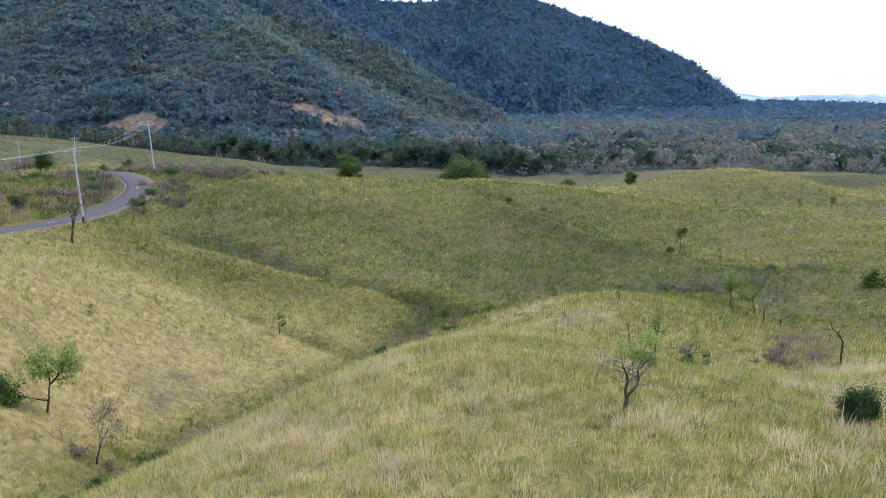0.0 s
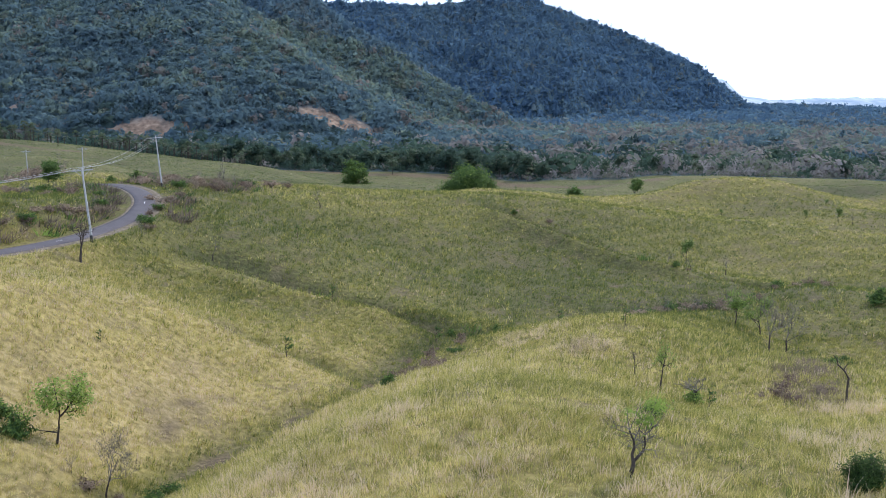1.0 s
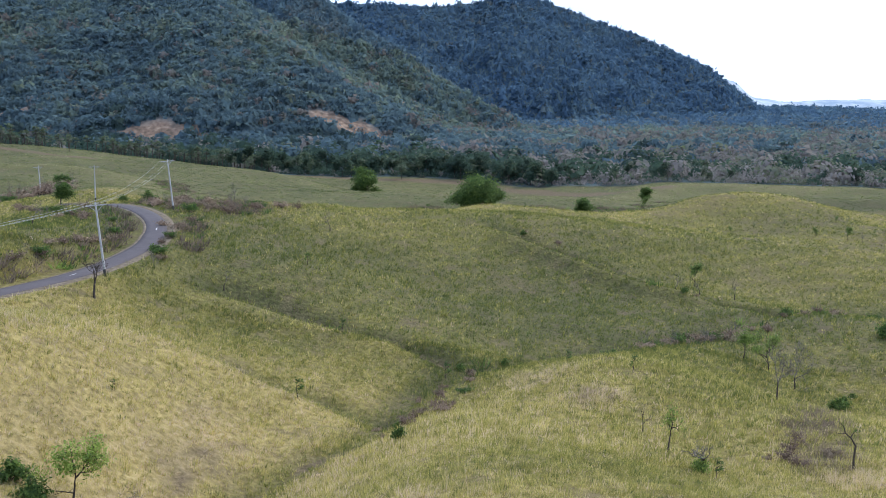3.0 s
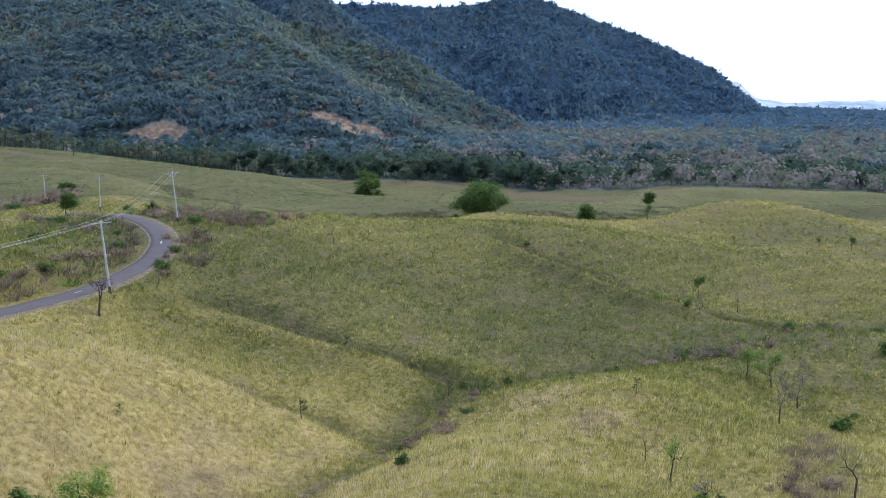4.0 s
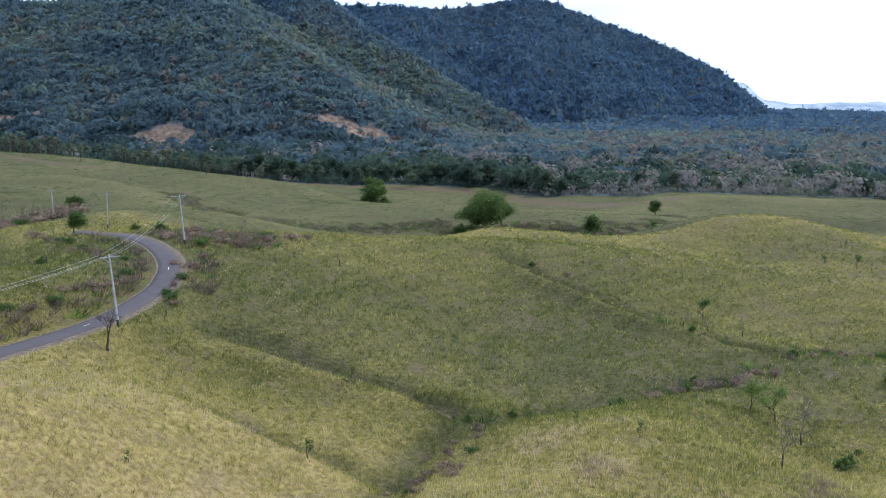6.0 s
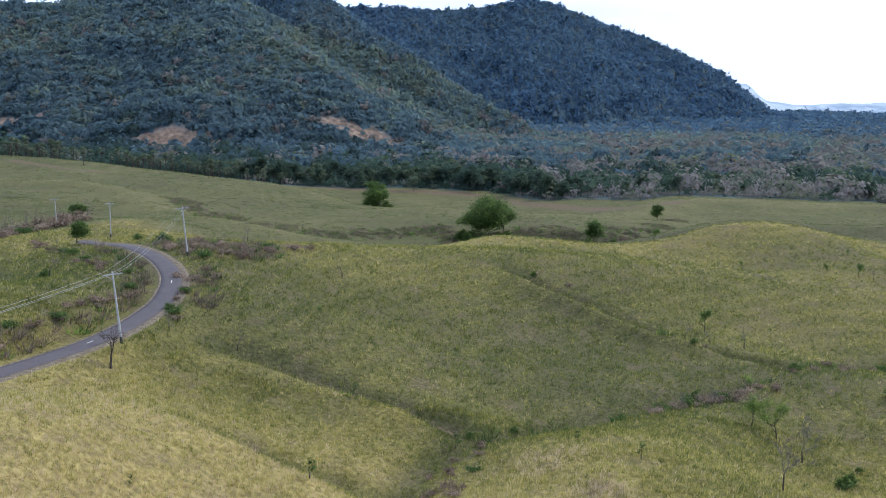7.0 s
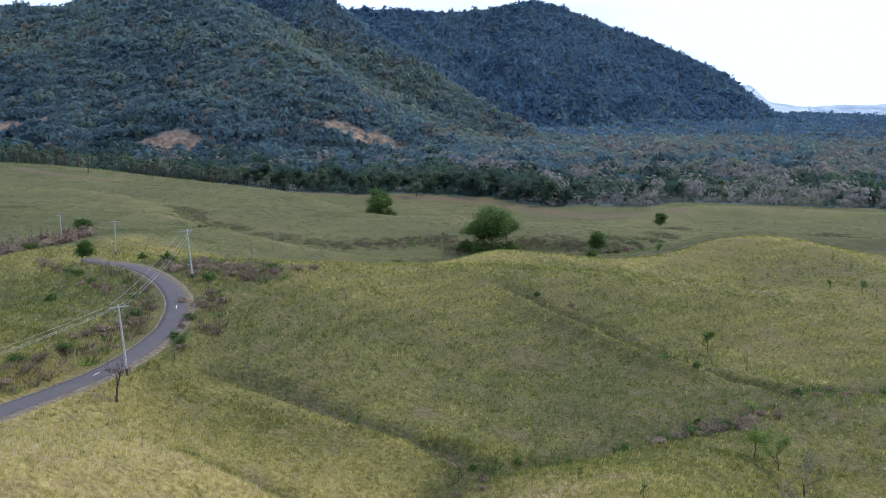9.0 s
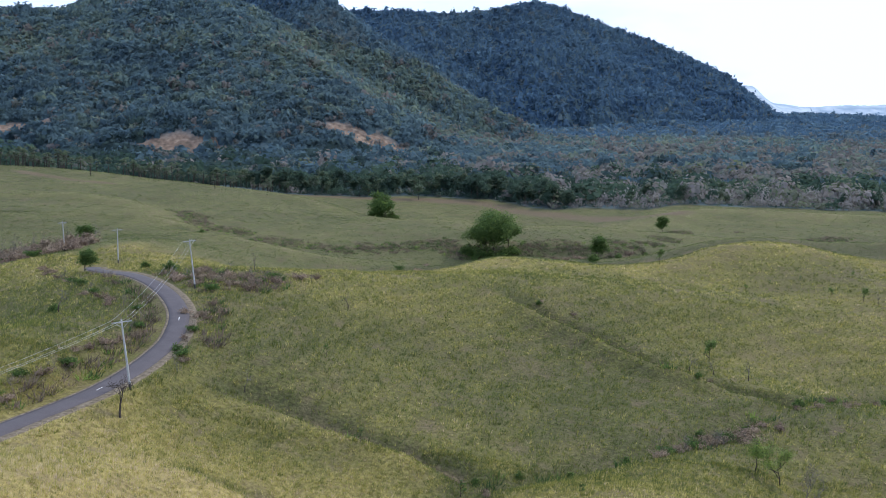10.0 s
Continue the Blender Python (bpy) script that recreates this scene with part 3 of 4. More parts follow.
def branches(soup, r, start, way, length, radius, depth, tips, spread=0.75, kids=3, sides=5, bend=0.35, shrink=0.66, rise=0.08, fine=0.004):
    pts_, rad, end = limb(r, start, way, length, radius, bend, 5 if depth > 1 else 3, rise)
    tube(soup, pts_, rad, max(3, sides))
    tips.append((pts_[-1], depth))
    if depth == 0:
        return
    for k in range(kids):
        at = pts_[-1] if k == 0 else pts_[r.integers(2, len(pts_))]
        w = end + r.normal(0, spread, 3)
        w[2] = w[2] * 0.6 + 0.12
        w /= np.linalg.norm(w)
        branches(soup, r, at, w, length * shrink * r.uniform(0.75, 1.2), max(rad[-1] * r.uniform(1.2, 1.7), fine), depth - 1, tips, spread, kids, sides - 1, bend, shrink, rise, fine)


def leaf_quads(soup, r, centres, size, tone, jitter=0.15, out_from=None):
    """One leaf or leaf spray at each centre, turned at random or outwards."""
    n = len(centres)
    normal = r.normal(0, 1, (n, 3))
    if out_from is not None:
        o = centres - out_from
        normal = normal * 0.55 + o / (np.linalg.norm(o, axis=1)[:, None] + 1e-6) + np.array([0, 0, 0.35])
    normal /= np.linalg.norm(normal, axis=1)[:, None]
    a = np.cross(normal, r.normal(0, 1, (n, 3)))
    a /= np.linalg.norm(a, axis=1)[:, None] + 1e-9
    b = np.cross(normal, a)
    s = np.broadcast_to(size, (n,)) * r.uniform(0.6, 1.35, n)
    a, b = a * s[:, None], b * (s * r.uniform(0.35, 0.8, n))[:, None]
    v = np.stack([centres - a, centres - b * r.uniform(0.6, 1, n)[:, None] + a * 0.15, centres + a, centres + b + a * 0.1], 1)
    t = np.clip(np.broadcast_to(tone, (n,)) + r.normal(0, jitter, n), 0, 1)
    soup.add(v.reshape(-1, 3), np.arange(4 * n).reshape(n, 4), np.repeat(t, 4))


def empty(name, x, y, sink=0.05, turn=0.0, size=1.0):
    ob = new(name)
    ob.matrix_basis = pose(x, y, ground_at(x, y) - sink, 0, 0, turn) @ Matrix.Scale(size, 4)
    return ob


def leafy_tree(name, seed, height, width, leaf, n_leaves, tone, trunk=0.35, depth=3, kids=3, mats=None, low=0.35, clump_=1.0):
    """A broadleaf tree at the origin: trunk with limbs, and a crown of leaf sprays with gaps."""
    fit = np.ones(3)
    for go in range(2):
        r = np.random.default_rng(seed)
        wood, tips = Soup(), []
        wood.fit = fit
        branches(wood, r, (0, 0, 0), (r.normal(0, 0.1), r.normal(0, 0.1), 1), height * 0.42, height * 0.015 + 0.015, depth, tips, 0.8, kids, 6, 0.25, 0.66, 0.1)
        ends = np.array([t for t, d in tips if d <= 1])
        span = max(np.abs(ends[:, 0]).max(), np.abs(ends[:, 1]).max(), 0.1)
        fit = np.array([width / 2 / span, width / 2 / span, height * 0.9 / ends[:, 2].max()])
    ends = ends * fit
    ends = ends[ends[:, 2] > height * low]
    pick = ends[r.integers(0, len(ends), n_leaves)]
    clump = r.normal(0, 1, (n_leaves, 3)) * np.array([width * 0.10, width * 0.10, height * 0.065]) * clump_
    leaves = Soup()
    shade = tone + 0.12 * (vnoise(pick[:, 0] * 3, pick[:, 1] * 3 + pick[:, 2] * 2, 2.0, seed) - 0.5)
    leaf_quads(leaves, r, pick + clump, leaf, shade, 0.16, np.array([0, 0, height * 0.45]))
    root = new(name)
    child("trunk", wood.mesh("trunk", bark_mat, True), root)
    child("crown", leaves.mesh("crown", mats or leaf_mat), root)
    return root


def bare_tree(name, seed, height, width, depth=4, kids=3, mat=None, thick=0.03, lean=0.15, spread=0.8, low=0.3, fine=0.0028):
    """A leafless tree: trunk and the twigs that fork from it."""
    fit = np.ones(3)
    for go in range(2):
        r = np.random.default_rng(seed)
        wood, trunk, tips = Soup(), Soup(), []
        wood.fit = trunk.fit = fit
        pts_, rad, end = limb(r, (0, 0, 0), (r.normal(0, lean), r.normal(0, lean), 1), height * low, height * thick, 0.25, 5)
        rad = height * thick * np.linspace(1, 0.62, len(rad))
        tube(trunk, pts_, rad, 7)
        for k in range(kids):
            w = end + r.normal(0, spread * 0.8, 3)
            w[2] = abs(w[2]) * 0.8 + 0.2
            branches(wood, r, pts_[-1 - (k > 1)], w / np.linalg.norm(w), height * 0.36, rad[-1] * 0.8, depth, tips, spread, 3, 5, 0.4, 0.64, 0.05, fine * height)
        ends = np.array([t for t, d in tips])
        span = max(np.abs(ends[:, 0]).max(), np.abs(ends[:, 1]).max(), 0.1)
        fit = np.array([width / 2 / span, width / 2 / span, height / ends[:, 2].max()])
    root = new(name)
    child("trunk", trunk.mesh("trunk", white_bark_mat if mat == white_bark_mat else bark_mat, True), root)
    child("branchwork", wood.mesh("branchwork", mat or bark_mat), root)
    return root, ends * fit


def shrub(name, seed, height, width, leaf, n_leaves, tone, mats=None, stems=7):
    """A shrub: several stems from the base and an uneven mass of leaves."""
    r = np.random.default_rng(seed)
    wood, leaves, ends = Soup(), Soup(), []
    for k in range(stems):
        a = r.uniform(0, 2 * math.pi)
        w = np.array([math.cos(a) * 0.7, math.sin(a) * 0.7, 1.0])
        tips = []
        branches(wood, r, (0, 0, 0), w / np.linalg.norm(w), height * 0.55, height * 0.02 + 0.006, 2, tips, 0.6, 2, 5, 0.35, 0.6, 0.02)
        ends += [t for t, d in tips]
    ends = np.array(ends)
    fit = np.array([width / 2 / np.abs(ends[:, 0]).max(), width / 2 / np.abs(ends[:, 1]).max(), height * 0.92 / ends[:, 2].max()])
    wood.v = [v * fit for v in wood.v]
    ends = ends * fit
    pick = ends[r.integers(0, len(ends), n_leaves)] * r.uniform(0.55, 1.05, (n_leaves, 1))
    pick = pick + r.normal(0, 1, (n_leaves, 3)) * np.array([width * 0.09, width * 0.09, height * 0.07])
    pick[:, 2] = np.abs(pick[:, 2])
    leaf_quads(leaves, r, pick, leaf, tone, 0.17, np.array([0, 0, height * 0.3]))
    root = new(name)
    child("woody_stem", wood.mesh("woody_stem", bark_mat), root)
    child("foliage", leaves.mesh("foliage", mats or leaf_mat), root)
    return root


def palm(name, seed, height, fronds=26):
    """A fan palm: a straight ringed trunk and a round head of stiff fans."""
    r = np.random.default_rng(seed)
    wood, leaves = Soup(), Soup()
    z = np.linspace(0, height, 9)
    tube(wood, np.stack([0.15 * np.sin(z * 0.4 + seed), 0 * z, z], -1), 0.17 - 0.006 * z + 0.015 * (np.arange(9) % 2), 7)
    for k in range(fronds):
        a, e = r.uniform(0, 2 * math.pi), r.uniform(-0.9, 1.35)
        w = np.array([math.cos(a) * math.cos(e), math.sin(a) * math.cos(e), math.sin(e)])
        c = np.array([0, 0, height]) + w * r.uniform(0.9, 1.3)
        u = np.cross(w, [0.1, 0.2, 1.0])
        u /= np.linalg.norm(u)
        for b in np.linspace(-1.1, 1.1, 7):
            tip = c + (w * math.cos(b) + u * math.sin(b)) * r.uniform(0.8, 1.1) - np.array([0, 0, 0.25])
            q = np.cross(w, u) * 0.08 + u * 0.2
            leaves.add(np.array([c - q, c + q, tip + q * 0.5, tip - q * 0.5]), np.array([[0, 1, 2, 3]]), np.clip((0.62 if e > 0 else 0.72) + r.normal(0, 0.12), 0, 1))
    root = new(name)
    child("trunk", wood.mesh("trunk", bark_mat, True), root)
    child("crown", leaves.mesh("crown", wood_mat), root)
    return root


def place(ob, x, y, turn=0.0, size=1.0, sink=0.06):
    ob.matrix_basis = pose(x, y, ground_at(x, y) - sink, 0, 0, turn) @ Matrix.Scale(size, 4)
    return ob


def again(ob, x, y, turn, size=1.0, sink=0.06):
    m = pose(x, y, ground_at(x, y) - sink, 0, 0, turn)
    c = copy_thing(ob, m)
    c.scale = (size, size, size)
    return c


# ---- power line ----
def power_pole(x, y, height, lean, turn, low_arm=False):
    """A tapered concrete pole with a tarred foot, a crossarm on braces, and insulators."""
    root = new("power_pole")
    root.matrix_basis = pose(x, y, ground_at(x, y) - 0.1, 0, lean, 0)
    post, foot = Soup(), Soup()
    z = np.linspace(0.75, height + 0.1, 6)
    tube(post, np.stack([0 * z, 0 * z, z], -1), np.linspace(0.135, 0.085, 6), 12)
    tube(foot, [(0, 0, -0.4), (0, 0, 0.2), (0, 0, 0.78)], [0.155, 0.15, 0.142], 12)
    child("pole", post.mesh("pole", pole_mat, True), root)
    child("pole_foot", foot.mesh("pole_foot", tar_mat, True), root, "dark tarred pole foot")
    arm = bmesh.new()
    bmesh.ops.create_cube(arm, size=1, matrix=pose(0, 0.14, height - 0.25, 0, 0, 0) @ Matrix.Diagonal((2.1, 0.09, 0.11, 1)))
    bmesh.ops.bevel(arm, geom=arm.edges[:], offset=0.012, segments=1, affect="EDGES")
    bmesh.ops.rotate(arm, verts=arm.verts, cent=(0, 0, 0), matrix=Matrix.Rotation(radians(turn), 3, "Z"))
    me = bpy.data.meshes.new("crossarm")
    arm.to_mesh(me)
    me.materials.append(steel_mat)
    arm_ob = child("crossarm", me, root, "grey steel crossarm")
    c, s = math.cos(radians(turn)), math.sin(radians(turn))
    spots = []
    for o in (-0.95, 0.4, 0.95):
        ins = Soup()
        px, py = o * c - 0.14 * s, o * s + 0.14 * c
        tube(ins, [(px, py, height - 0.2), (px, py, height - 0.08), (px, py, height - 0.06), (px, py, height + 0.0), (px, py, height + 0.02), (px, py, height + 0.07)],
             [0.02, 0.02, 0.06, 0.05, 0.065, 0.03], 8)
        child("insulator", ins.mesh("insulator", porcelain_mat, True), arm_ob, "brown porcelain insulator")
        spots.append(root.matrix_basis @ Vector((px, py, height + 0.05)))
    for o in (-0.7, 0.7):
        brace = Soup()
        tube(brace, [(0, 0.1, height - 0.95), (o * c - 0.12 * s, o * s + 0.12 * c, height - 0.3)], [0.022, 0.022], 5)
        child("brace", brace.mesh("brace", steel_mat), root, "grey steel brace")
    return tagged(root, "pale concrete power pole with steel crossarm beside the road", "power pole", "power poles along the road"), spots


def wires(a, b, sag):
    root = new("power_line")
    for p, q in zip(a, b):
        w = Soup()
        t = np.linspace(0, 1, 15)[:, None]
        pts_ = np.array(p) * (1 - t) + np.array(q) * t
        pts_[:, 2] -= sag * 4 * (t * (1 - t))[:, 0]
        tube(w, pts_, np.full(15, 0.012), 4)
        child("wire", w.mesh("wire", wire_mat), root)
    return tagged(root, "three slack bare wires strung between power poles", "power line", "spans of power line")


POLES = [(-49.5, 46, 7.4, -1.0, 15), (-38.1, 89.7, 7.9, -5.0, 20), (-45.8, 135.2, 8.1, -5.0, 30), (-73.4, 170.5, 7.2, 0.5, 40), (-95.0, 192, 6.9, -2.0, 40)]
ends_ = [power_pole(*p)[1] for p in POLES]
for a_, b_ in zip(ends_[:2], ends_[1:3]):
    wires(a_, b_, 0.9)

# ---- single trees and snags on the meadow ----
# a half-dead tree with a dark trunk, green shoots at its top
half = new("half_dead_tree")
rr = np.random.default_rng(3)
stem_, twigs_, tips_ = Soup(), Soup(), []
tube(stem_, [(-0.03, 0, -0.1), (0.0, 0, 0.2), (0.06, 0.02, 0.42), (0.05, 0.03, 0.56)], [0.085, 0.07, 0.062, 0.06], 8)
for line, thick in (([(0.05, 0.03, 0.5), (0.0, 0.0, 0.75), (0.05, -0.04, 1.0), (0.02, -0.05, 1.2), (-0.12, -0.05, 1.5)], 0.052), ([(0.05, 0.03, 0.52), (0.2, 0.06, 0.68), (0.36, 0.1, 0.86), (0.40, 0.1, 1.02), (0.36, 0.1, 1.3)], 0.048)):
    tube(stem_, line, np.linspace(thick, thick * 0.55, len(line)), 7)
    for k in range(9):
        at_ = np.array(line[rr.integers(2, len(line))]) + (0, 0, rr.uniform(-0.1, 0.05))
        w_ = np.array([rr.normal(0, 0.9), rr.normal(0, 0.8), rr.uniform(0.15, 0.8)])
        branches(twigs_, rr, at_, w_ / np.linalg.norm(w_), rr.uniform(0.3, 0.55), 0.018, 3, tips_, 0.85, 3, 4, 0.5, 0.62, 0.04, 0.003)
branches(twigs_, rr, (0.42, 0.1, 1.5), (0.95, 0.1, 0.28), 0.62, 0.02, 2, tips_, 0.6, 2, 4, 0.35, 0.6, 0.05, 0.003)
child("trunk", stem_.mesh("trunk", bark_mat, True), half, "dark forked trunk")
shoots = Soup()
pick_ = np.concatenate([rr.normal(0, 1, (420, 3)) * (0.19, 0.19, 0.13) + (0.68, 0.1, 2.22), rr.normal(0, 1, (330, 3)) * (0.17, 0.17, 0.12) + (0.36, 0.05, 1.8), rr.normal(0, 1, (130, 3)) * (0.3, 0.3, 0.2) + (0.1, 0.0, 1.75), rr.normal(0, 1, (60, 3)) * (0.12, 0.1, 0.1) + (-0.2, 0, 2.1)])
for line in ([(0.36, 0.1, 1.25), (0.45, 0.1, 1.7), (0.62, 0.1, 2.2), (0.7, 0.12, 2.5)], [(0.02, -0.05, 1.15), (0.2, 0, 1.6), (0.36, 0.04, 1.95)], [(-0.1, -0.05, 1.45), (-0.16, 0, 1.8), (-0.2, 0, 2.15)]):
    tube(twigs_, line, np.linspace(0.02, 0.007, len(line)), 5)
leaf_quads(shoots, rr, pick_, 0.042, 0.97, 0.14)
child("branchwork", twigs_.mesh("branchwork", pale_bark_mat), half, "grey leafless twigs")
child("foliage", shoots.mesh("foliage", leaf_mat), half, "fresh light green leaves")
place(half, 5.25, 24.0, 0)
tagged(half, "half-dead dark gnarled tree with a few green leaves in tall grass", "tree")

b_ = shrub("bush", 11, 1.35, 1.3, 0.030, 15000, 0.26, stems=16)
place(b_, 11.75, 23.3)
tagged(b_, "dense dark green rounded bush standing in tall grass", "bush")

t_ = leafy_tree("young_tree", 27, 4.5, 3.6, 0.085, 2300, 0.86, depth=3, kids=4, low=0.42, clump_=0.7)
place(t_, -22.7, 47.0, 40)
tagged(t_, "young bright green tree with a forked dark trunk", "tree")
d_, _ = bare_tree("dead_tree", 33, 4.1, 4.2, 5, 5, pale_bark_mat, 0.015, 0.1, 0.9, 0.3, 0.0016)
place(d_, -18.9, 44.4, 10)
tagged(d_, "leafless grey tree with many fine twigs", "dead tree")

st_, _ = bare_tree("tree_stump", 44, 1.75, 2.1, 3, 6, pale_bark_mat, 0.05, 0.05, 0.7, 0.62, 0.0022)
rr = np.random.default_rng(5)
sh_ = Soup()
p_ = rr.normal(0, 1, (1300, 3)) * np.array([0.26, 0.26, 0.2]) + np.array([0, 0, 0.42])
p_[:, 2] = np.abs(p_[:, 2])
leaf_quads(sh_, rr, p_, 0.055, 0.72, 0.2, np.array([0, 0, 0.3]))
child("foliage", sh_.mesh("foliage", leaf_mat), st_, "clump of green shoots at the base")
place(st_, 13.3, 45.6, 0, 1.0)
tagged(st_, "short dark snag with green shoots round its base", "tree stump")

# bent snag
sn = Soup()
tube(sn, [(0, 0, 0), (-0.05, 0, 0.7), (0.02, 0.05, 1.5), (-0.25, 0.05, 1.95), (-0.65, 0, 2.3), (-0.75, 0, 2.65), (-0.95, 0, 2.85)], [0.075, 0.06, 0.055, 0.045, 0.035, 0.025, 0.012], 7)
tube(sn, [(-0.3, 0.05, 2.0), (-0.1, 0.1, 2.3), (0.12, 0.1, 2.45)], [0.03, 0.022, 0.012], 6)
tube(sn, [(-0.6, 0, 2.25), (-0.95, 0.1, 2.2), (-1.15, 0.1, 2.3)], [0.02, 0.014, 0.008], 5)
sg = new("snag")
child("trunk", sn.mesh("trunk", bark_mat, True), sg)
sl = Soup()
leaf_quads(sl, rr, rr.normal(0, 0.09, (45, 3)) + np.array([0.0, 0.1, 2.4]), 0.045, 0.4, 0.2)
child("foliage", sl.mesh("foliage", leaf_mat), sg, "small tuft of dull leaves")
place(sg, 22.3, 46.8)
tagged(sg, "thin bent dead trunk with one leafy tuft", "snag")

s1_, _ = bare_tree("sapling", 52, 1.9, 0.9, 2, 3, bark_mat, 0.025, 0.1, 0.5, 0.3)
place(s1_, 12.0, 54.4)
tagged(s1_, "small leafless dark sapling in the grass", "sapling", "saplings on the meadow")
s2_ = leafy_tree("sapling", 53, 3.3, 1.5, 0.055, 650, 0.75, depth=3)
place(s2_, 12.6, 50.1)
tagged(s2_, "slender sapling with sparse green leaves", "sapling", "saplings on the meadow")

pair = leafy_tree("small_tree", 61, 4.0, 3.6, 0.085, 2200, 0.7, depth=3, low=0.5)
place(pair, 32.1, 95.0)
tagged(pair, "small umbrella-shaped green tree on the slope", "tree", "small green trees")
p2 = leafy_tree("small_tree", 62, 4.4, 3.2, 0.085, 1500, 0.68, depth=3, low=0.5)
place(p2, 34.0, 92.3)
tagged(p2, "small sparse green tree on the slope", "tree", "small green trees")
g1, _ = bare_tree("dead_tree", 71, 4.9, 3.0, 5, 3, pale_bark_mat, 0.017, 0.1, 0.6, 0.3, 0.002)
place(g1, 26.2, 69.0)
tagged(g1, "leafless grey tree on the edge of the knoll", "dead tree", "grey dead trees")
g2, _ = bare_tree("dead_tree", 72, 5.6, 4.6, 5, 3, pale_bark_mat, 0.018, 0.1, 0.7, 0.28, 0.002)
place(g2, 34.7, 86.6)
tagged(g2, "spreading leafless grey tree beside green shrubs", "dead tree", "grey dead trees")
d1, _ = bare_tree("dead_tree", 75, 4.7, 4.3, 4, 3, bark_mat, 0.03, 0.1, 0.75, 0.35)
place(d1, -37.1, 84.4)
tagged(d1, "leafless dark branching tree beside the road", "dead tree", "dark dead trees")
d3, _ = bare_tree("dead_tree", 76, 3.4, 2.9, 4, 2, pale_bark_mat, 0.028, 0.1, 0.75, 0.3)
place(d3, 35.0, 137.8)
tagged(d3, "leafless purplish grey small tree in the gully", "dead tree", "grey dead trees")
for x_, y_, a_, s_ in ((44.1, 136.0, 60, 1.05), (38.9, 137.6, 130, 0.8), (-28.6, 101.3, 20, 0.9), (-21.2, 137.5, 200, 1.0), (-41.5, 156, 80, 1.1), (-62, 122, 10, 1.25), (88.5, 189, 40, 0.8)):
    tagged(again(d3, x_, y_, a_, s_), "leafless greyish small tree in the grass")
g3 = leafy_tree("small_tree", 81, 4.2, 2.3, 0.12, 1100, 0.55, depth=3, low=0.5)
place(g3, 40.0, 144.6)
tagged(g3, "slender green tree above the gully", "tree", "small green trees")
for x_, y_, a_, s_ in ((86.0, 190.5, 70, 0.8), (80.5, 194.8, 190, 0.55), (46.5, 217.5, 30, 0.95), (62.8, 199.5, 120, 0.4), (92.5, 212, 10, 0.4)):
    tagged(again(g3, x_, y_, a_, s_), "small green tree alone on the grassy slope")
sap = leafy_tree("sapling", 83, 2.1, 1.1, 0.10, 120, 0.35, depth=2, low=0.35)
place(sap, -1.5, 86.0)
tagged(sap, "small dark sapling at the gully", "sapling", "saplings on the meadow")
for x_, y_, a_, s_ in ((-14.4, 72.9, 30, 1.0), (-13.2, 93.5, 80, 0.9), (-20.8, 114.5, 140, 0.9), (-25.5, 60.5, 200, 0.5), (10, 78, 20, 0.7), (14.5, 70, 90, 0.8), (13.9, 44.6, 10, 0.6), (30.0, 74.0, 60, 0.5), (57, 198, 30, 0.7), (70, 205, 30, 0.7), (78, 207, 80, 0.8), (15.2, 205, 10, 0.8)):
    tagged(again(sap, x_, y_, a_, s_), "thin sapling in the grass")

# trees of the far meadow
big = leafy_tree("tree", 91, 16.5, 15.5, 0.38, 8500, 0.46, depth=3, kids=4, low=0.03)
place(big, 6.8, 325, 0)
tagged(big, "large dark green spreading tree in the valley", "tree", "trees of the valley")
tagged(again(big, 1.4, 322, 130, 0.72), "dark green tree beside a larger one")
tagged(again(big, 12.0, 328, 220, 0.66), "dark green tree beside a larger one")
mid = leafy_tree("tree", 92, 12.0, 12.5, 0.45, 4500, 0.42, depth=3, kids=4, low=0.05)
place(mid, -47.8, 452, 0, 1.25)
tagged(mid, "broad mid-green tree alone on the far meadow", "tree", "trees of the valley")
tagged(again(mid, -53.5, 452, 90, 0.5), "low green tree beside a broader one")
tr3 = leafy_tree("tree", 93, 7.8, 6.8, 0.28, 3400, 0.38, depth=3, kids=4, low=0.05)
place(tr3, 42.6, 306.5, 0, 1.15)
tagged(tr3, "rounded bright green tree in the valley", "tree", "trees of the valley")
tagged(again(tr3, 89, 412, 70, 1.05), "dark green tree on the far meadow")
tagged(again(tr3, -75, 158.5, 20, 0.6), "dark green tree beside the road")
for x_, y_, a_, s_ in ((-98, 210, 120, 0.8), (-145, 230, 90, 1.1)):
    tagged(again(tr3, x_, y_, a_, s_), "green tree in a dry thicket")
for x_, y_, a_, s_ in ((-105, 212, 20, 2.2), (-108, 209, 100, 2.0), (-118, 215, 170, 2.4), (-122, 214, 250, 2.2), (-94, 205, 50, 1.9), (-112, 213, 140, 2.3), (-127, 219, 200, 2.4), (-115, 208, 310, 2.0)):
    tagged(again(d3, x_, y_, a_, s_), "leafless purplish grey tree in a dry thicket")

# ---- shrubs ----
gs = shrub("shrub", 101, 1.6, 2.2, 0.12, 1000, 0.42, stems=6)
place(gs, -56.3, 152.6, 0, 1.35)
tagged(gs, "dark green shrub in the grass", "shrub", "green shrubs")
for x_, y_, a_, s_ in ((7.8, 32.1, 40, 0.45), (-4.2, 57.1, 90, 0.6), (40.7, 86.5, 10, 0.5)):
    tagged(again(gs, x_, y_, a_, s_), "small fresh green shrub among the grass")
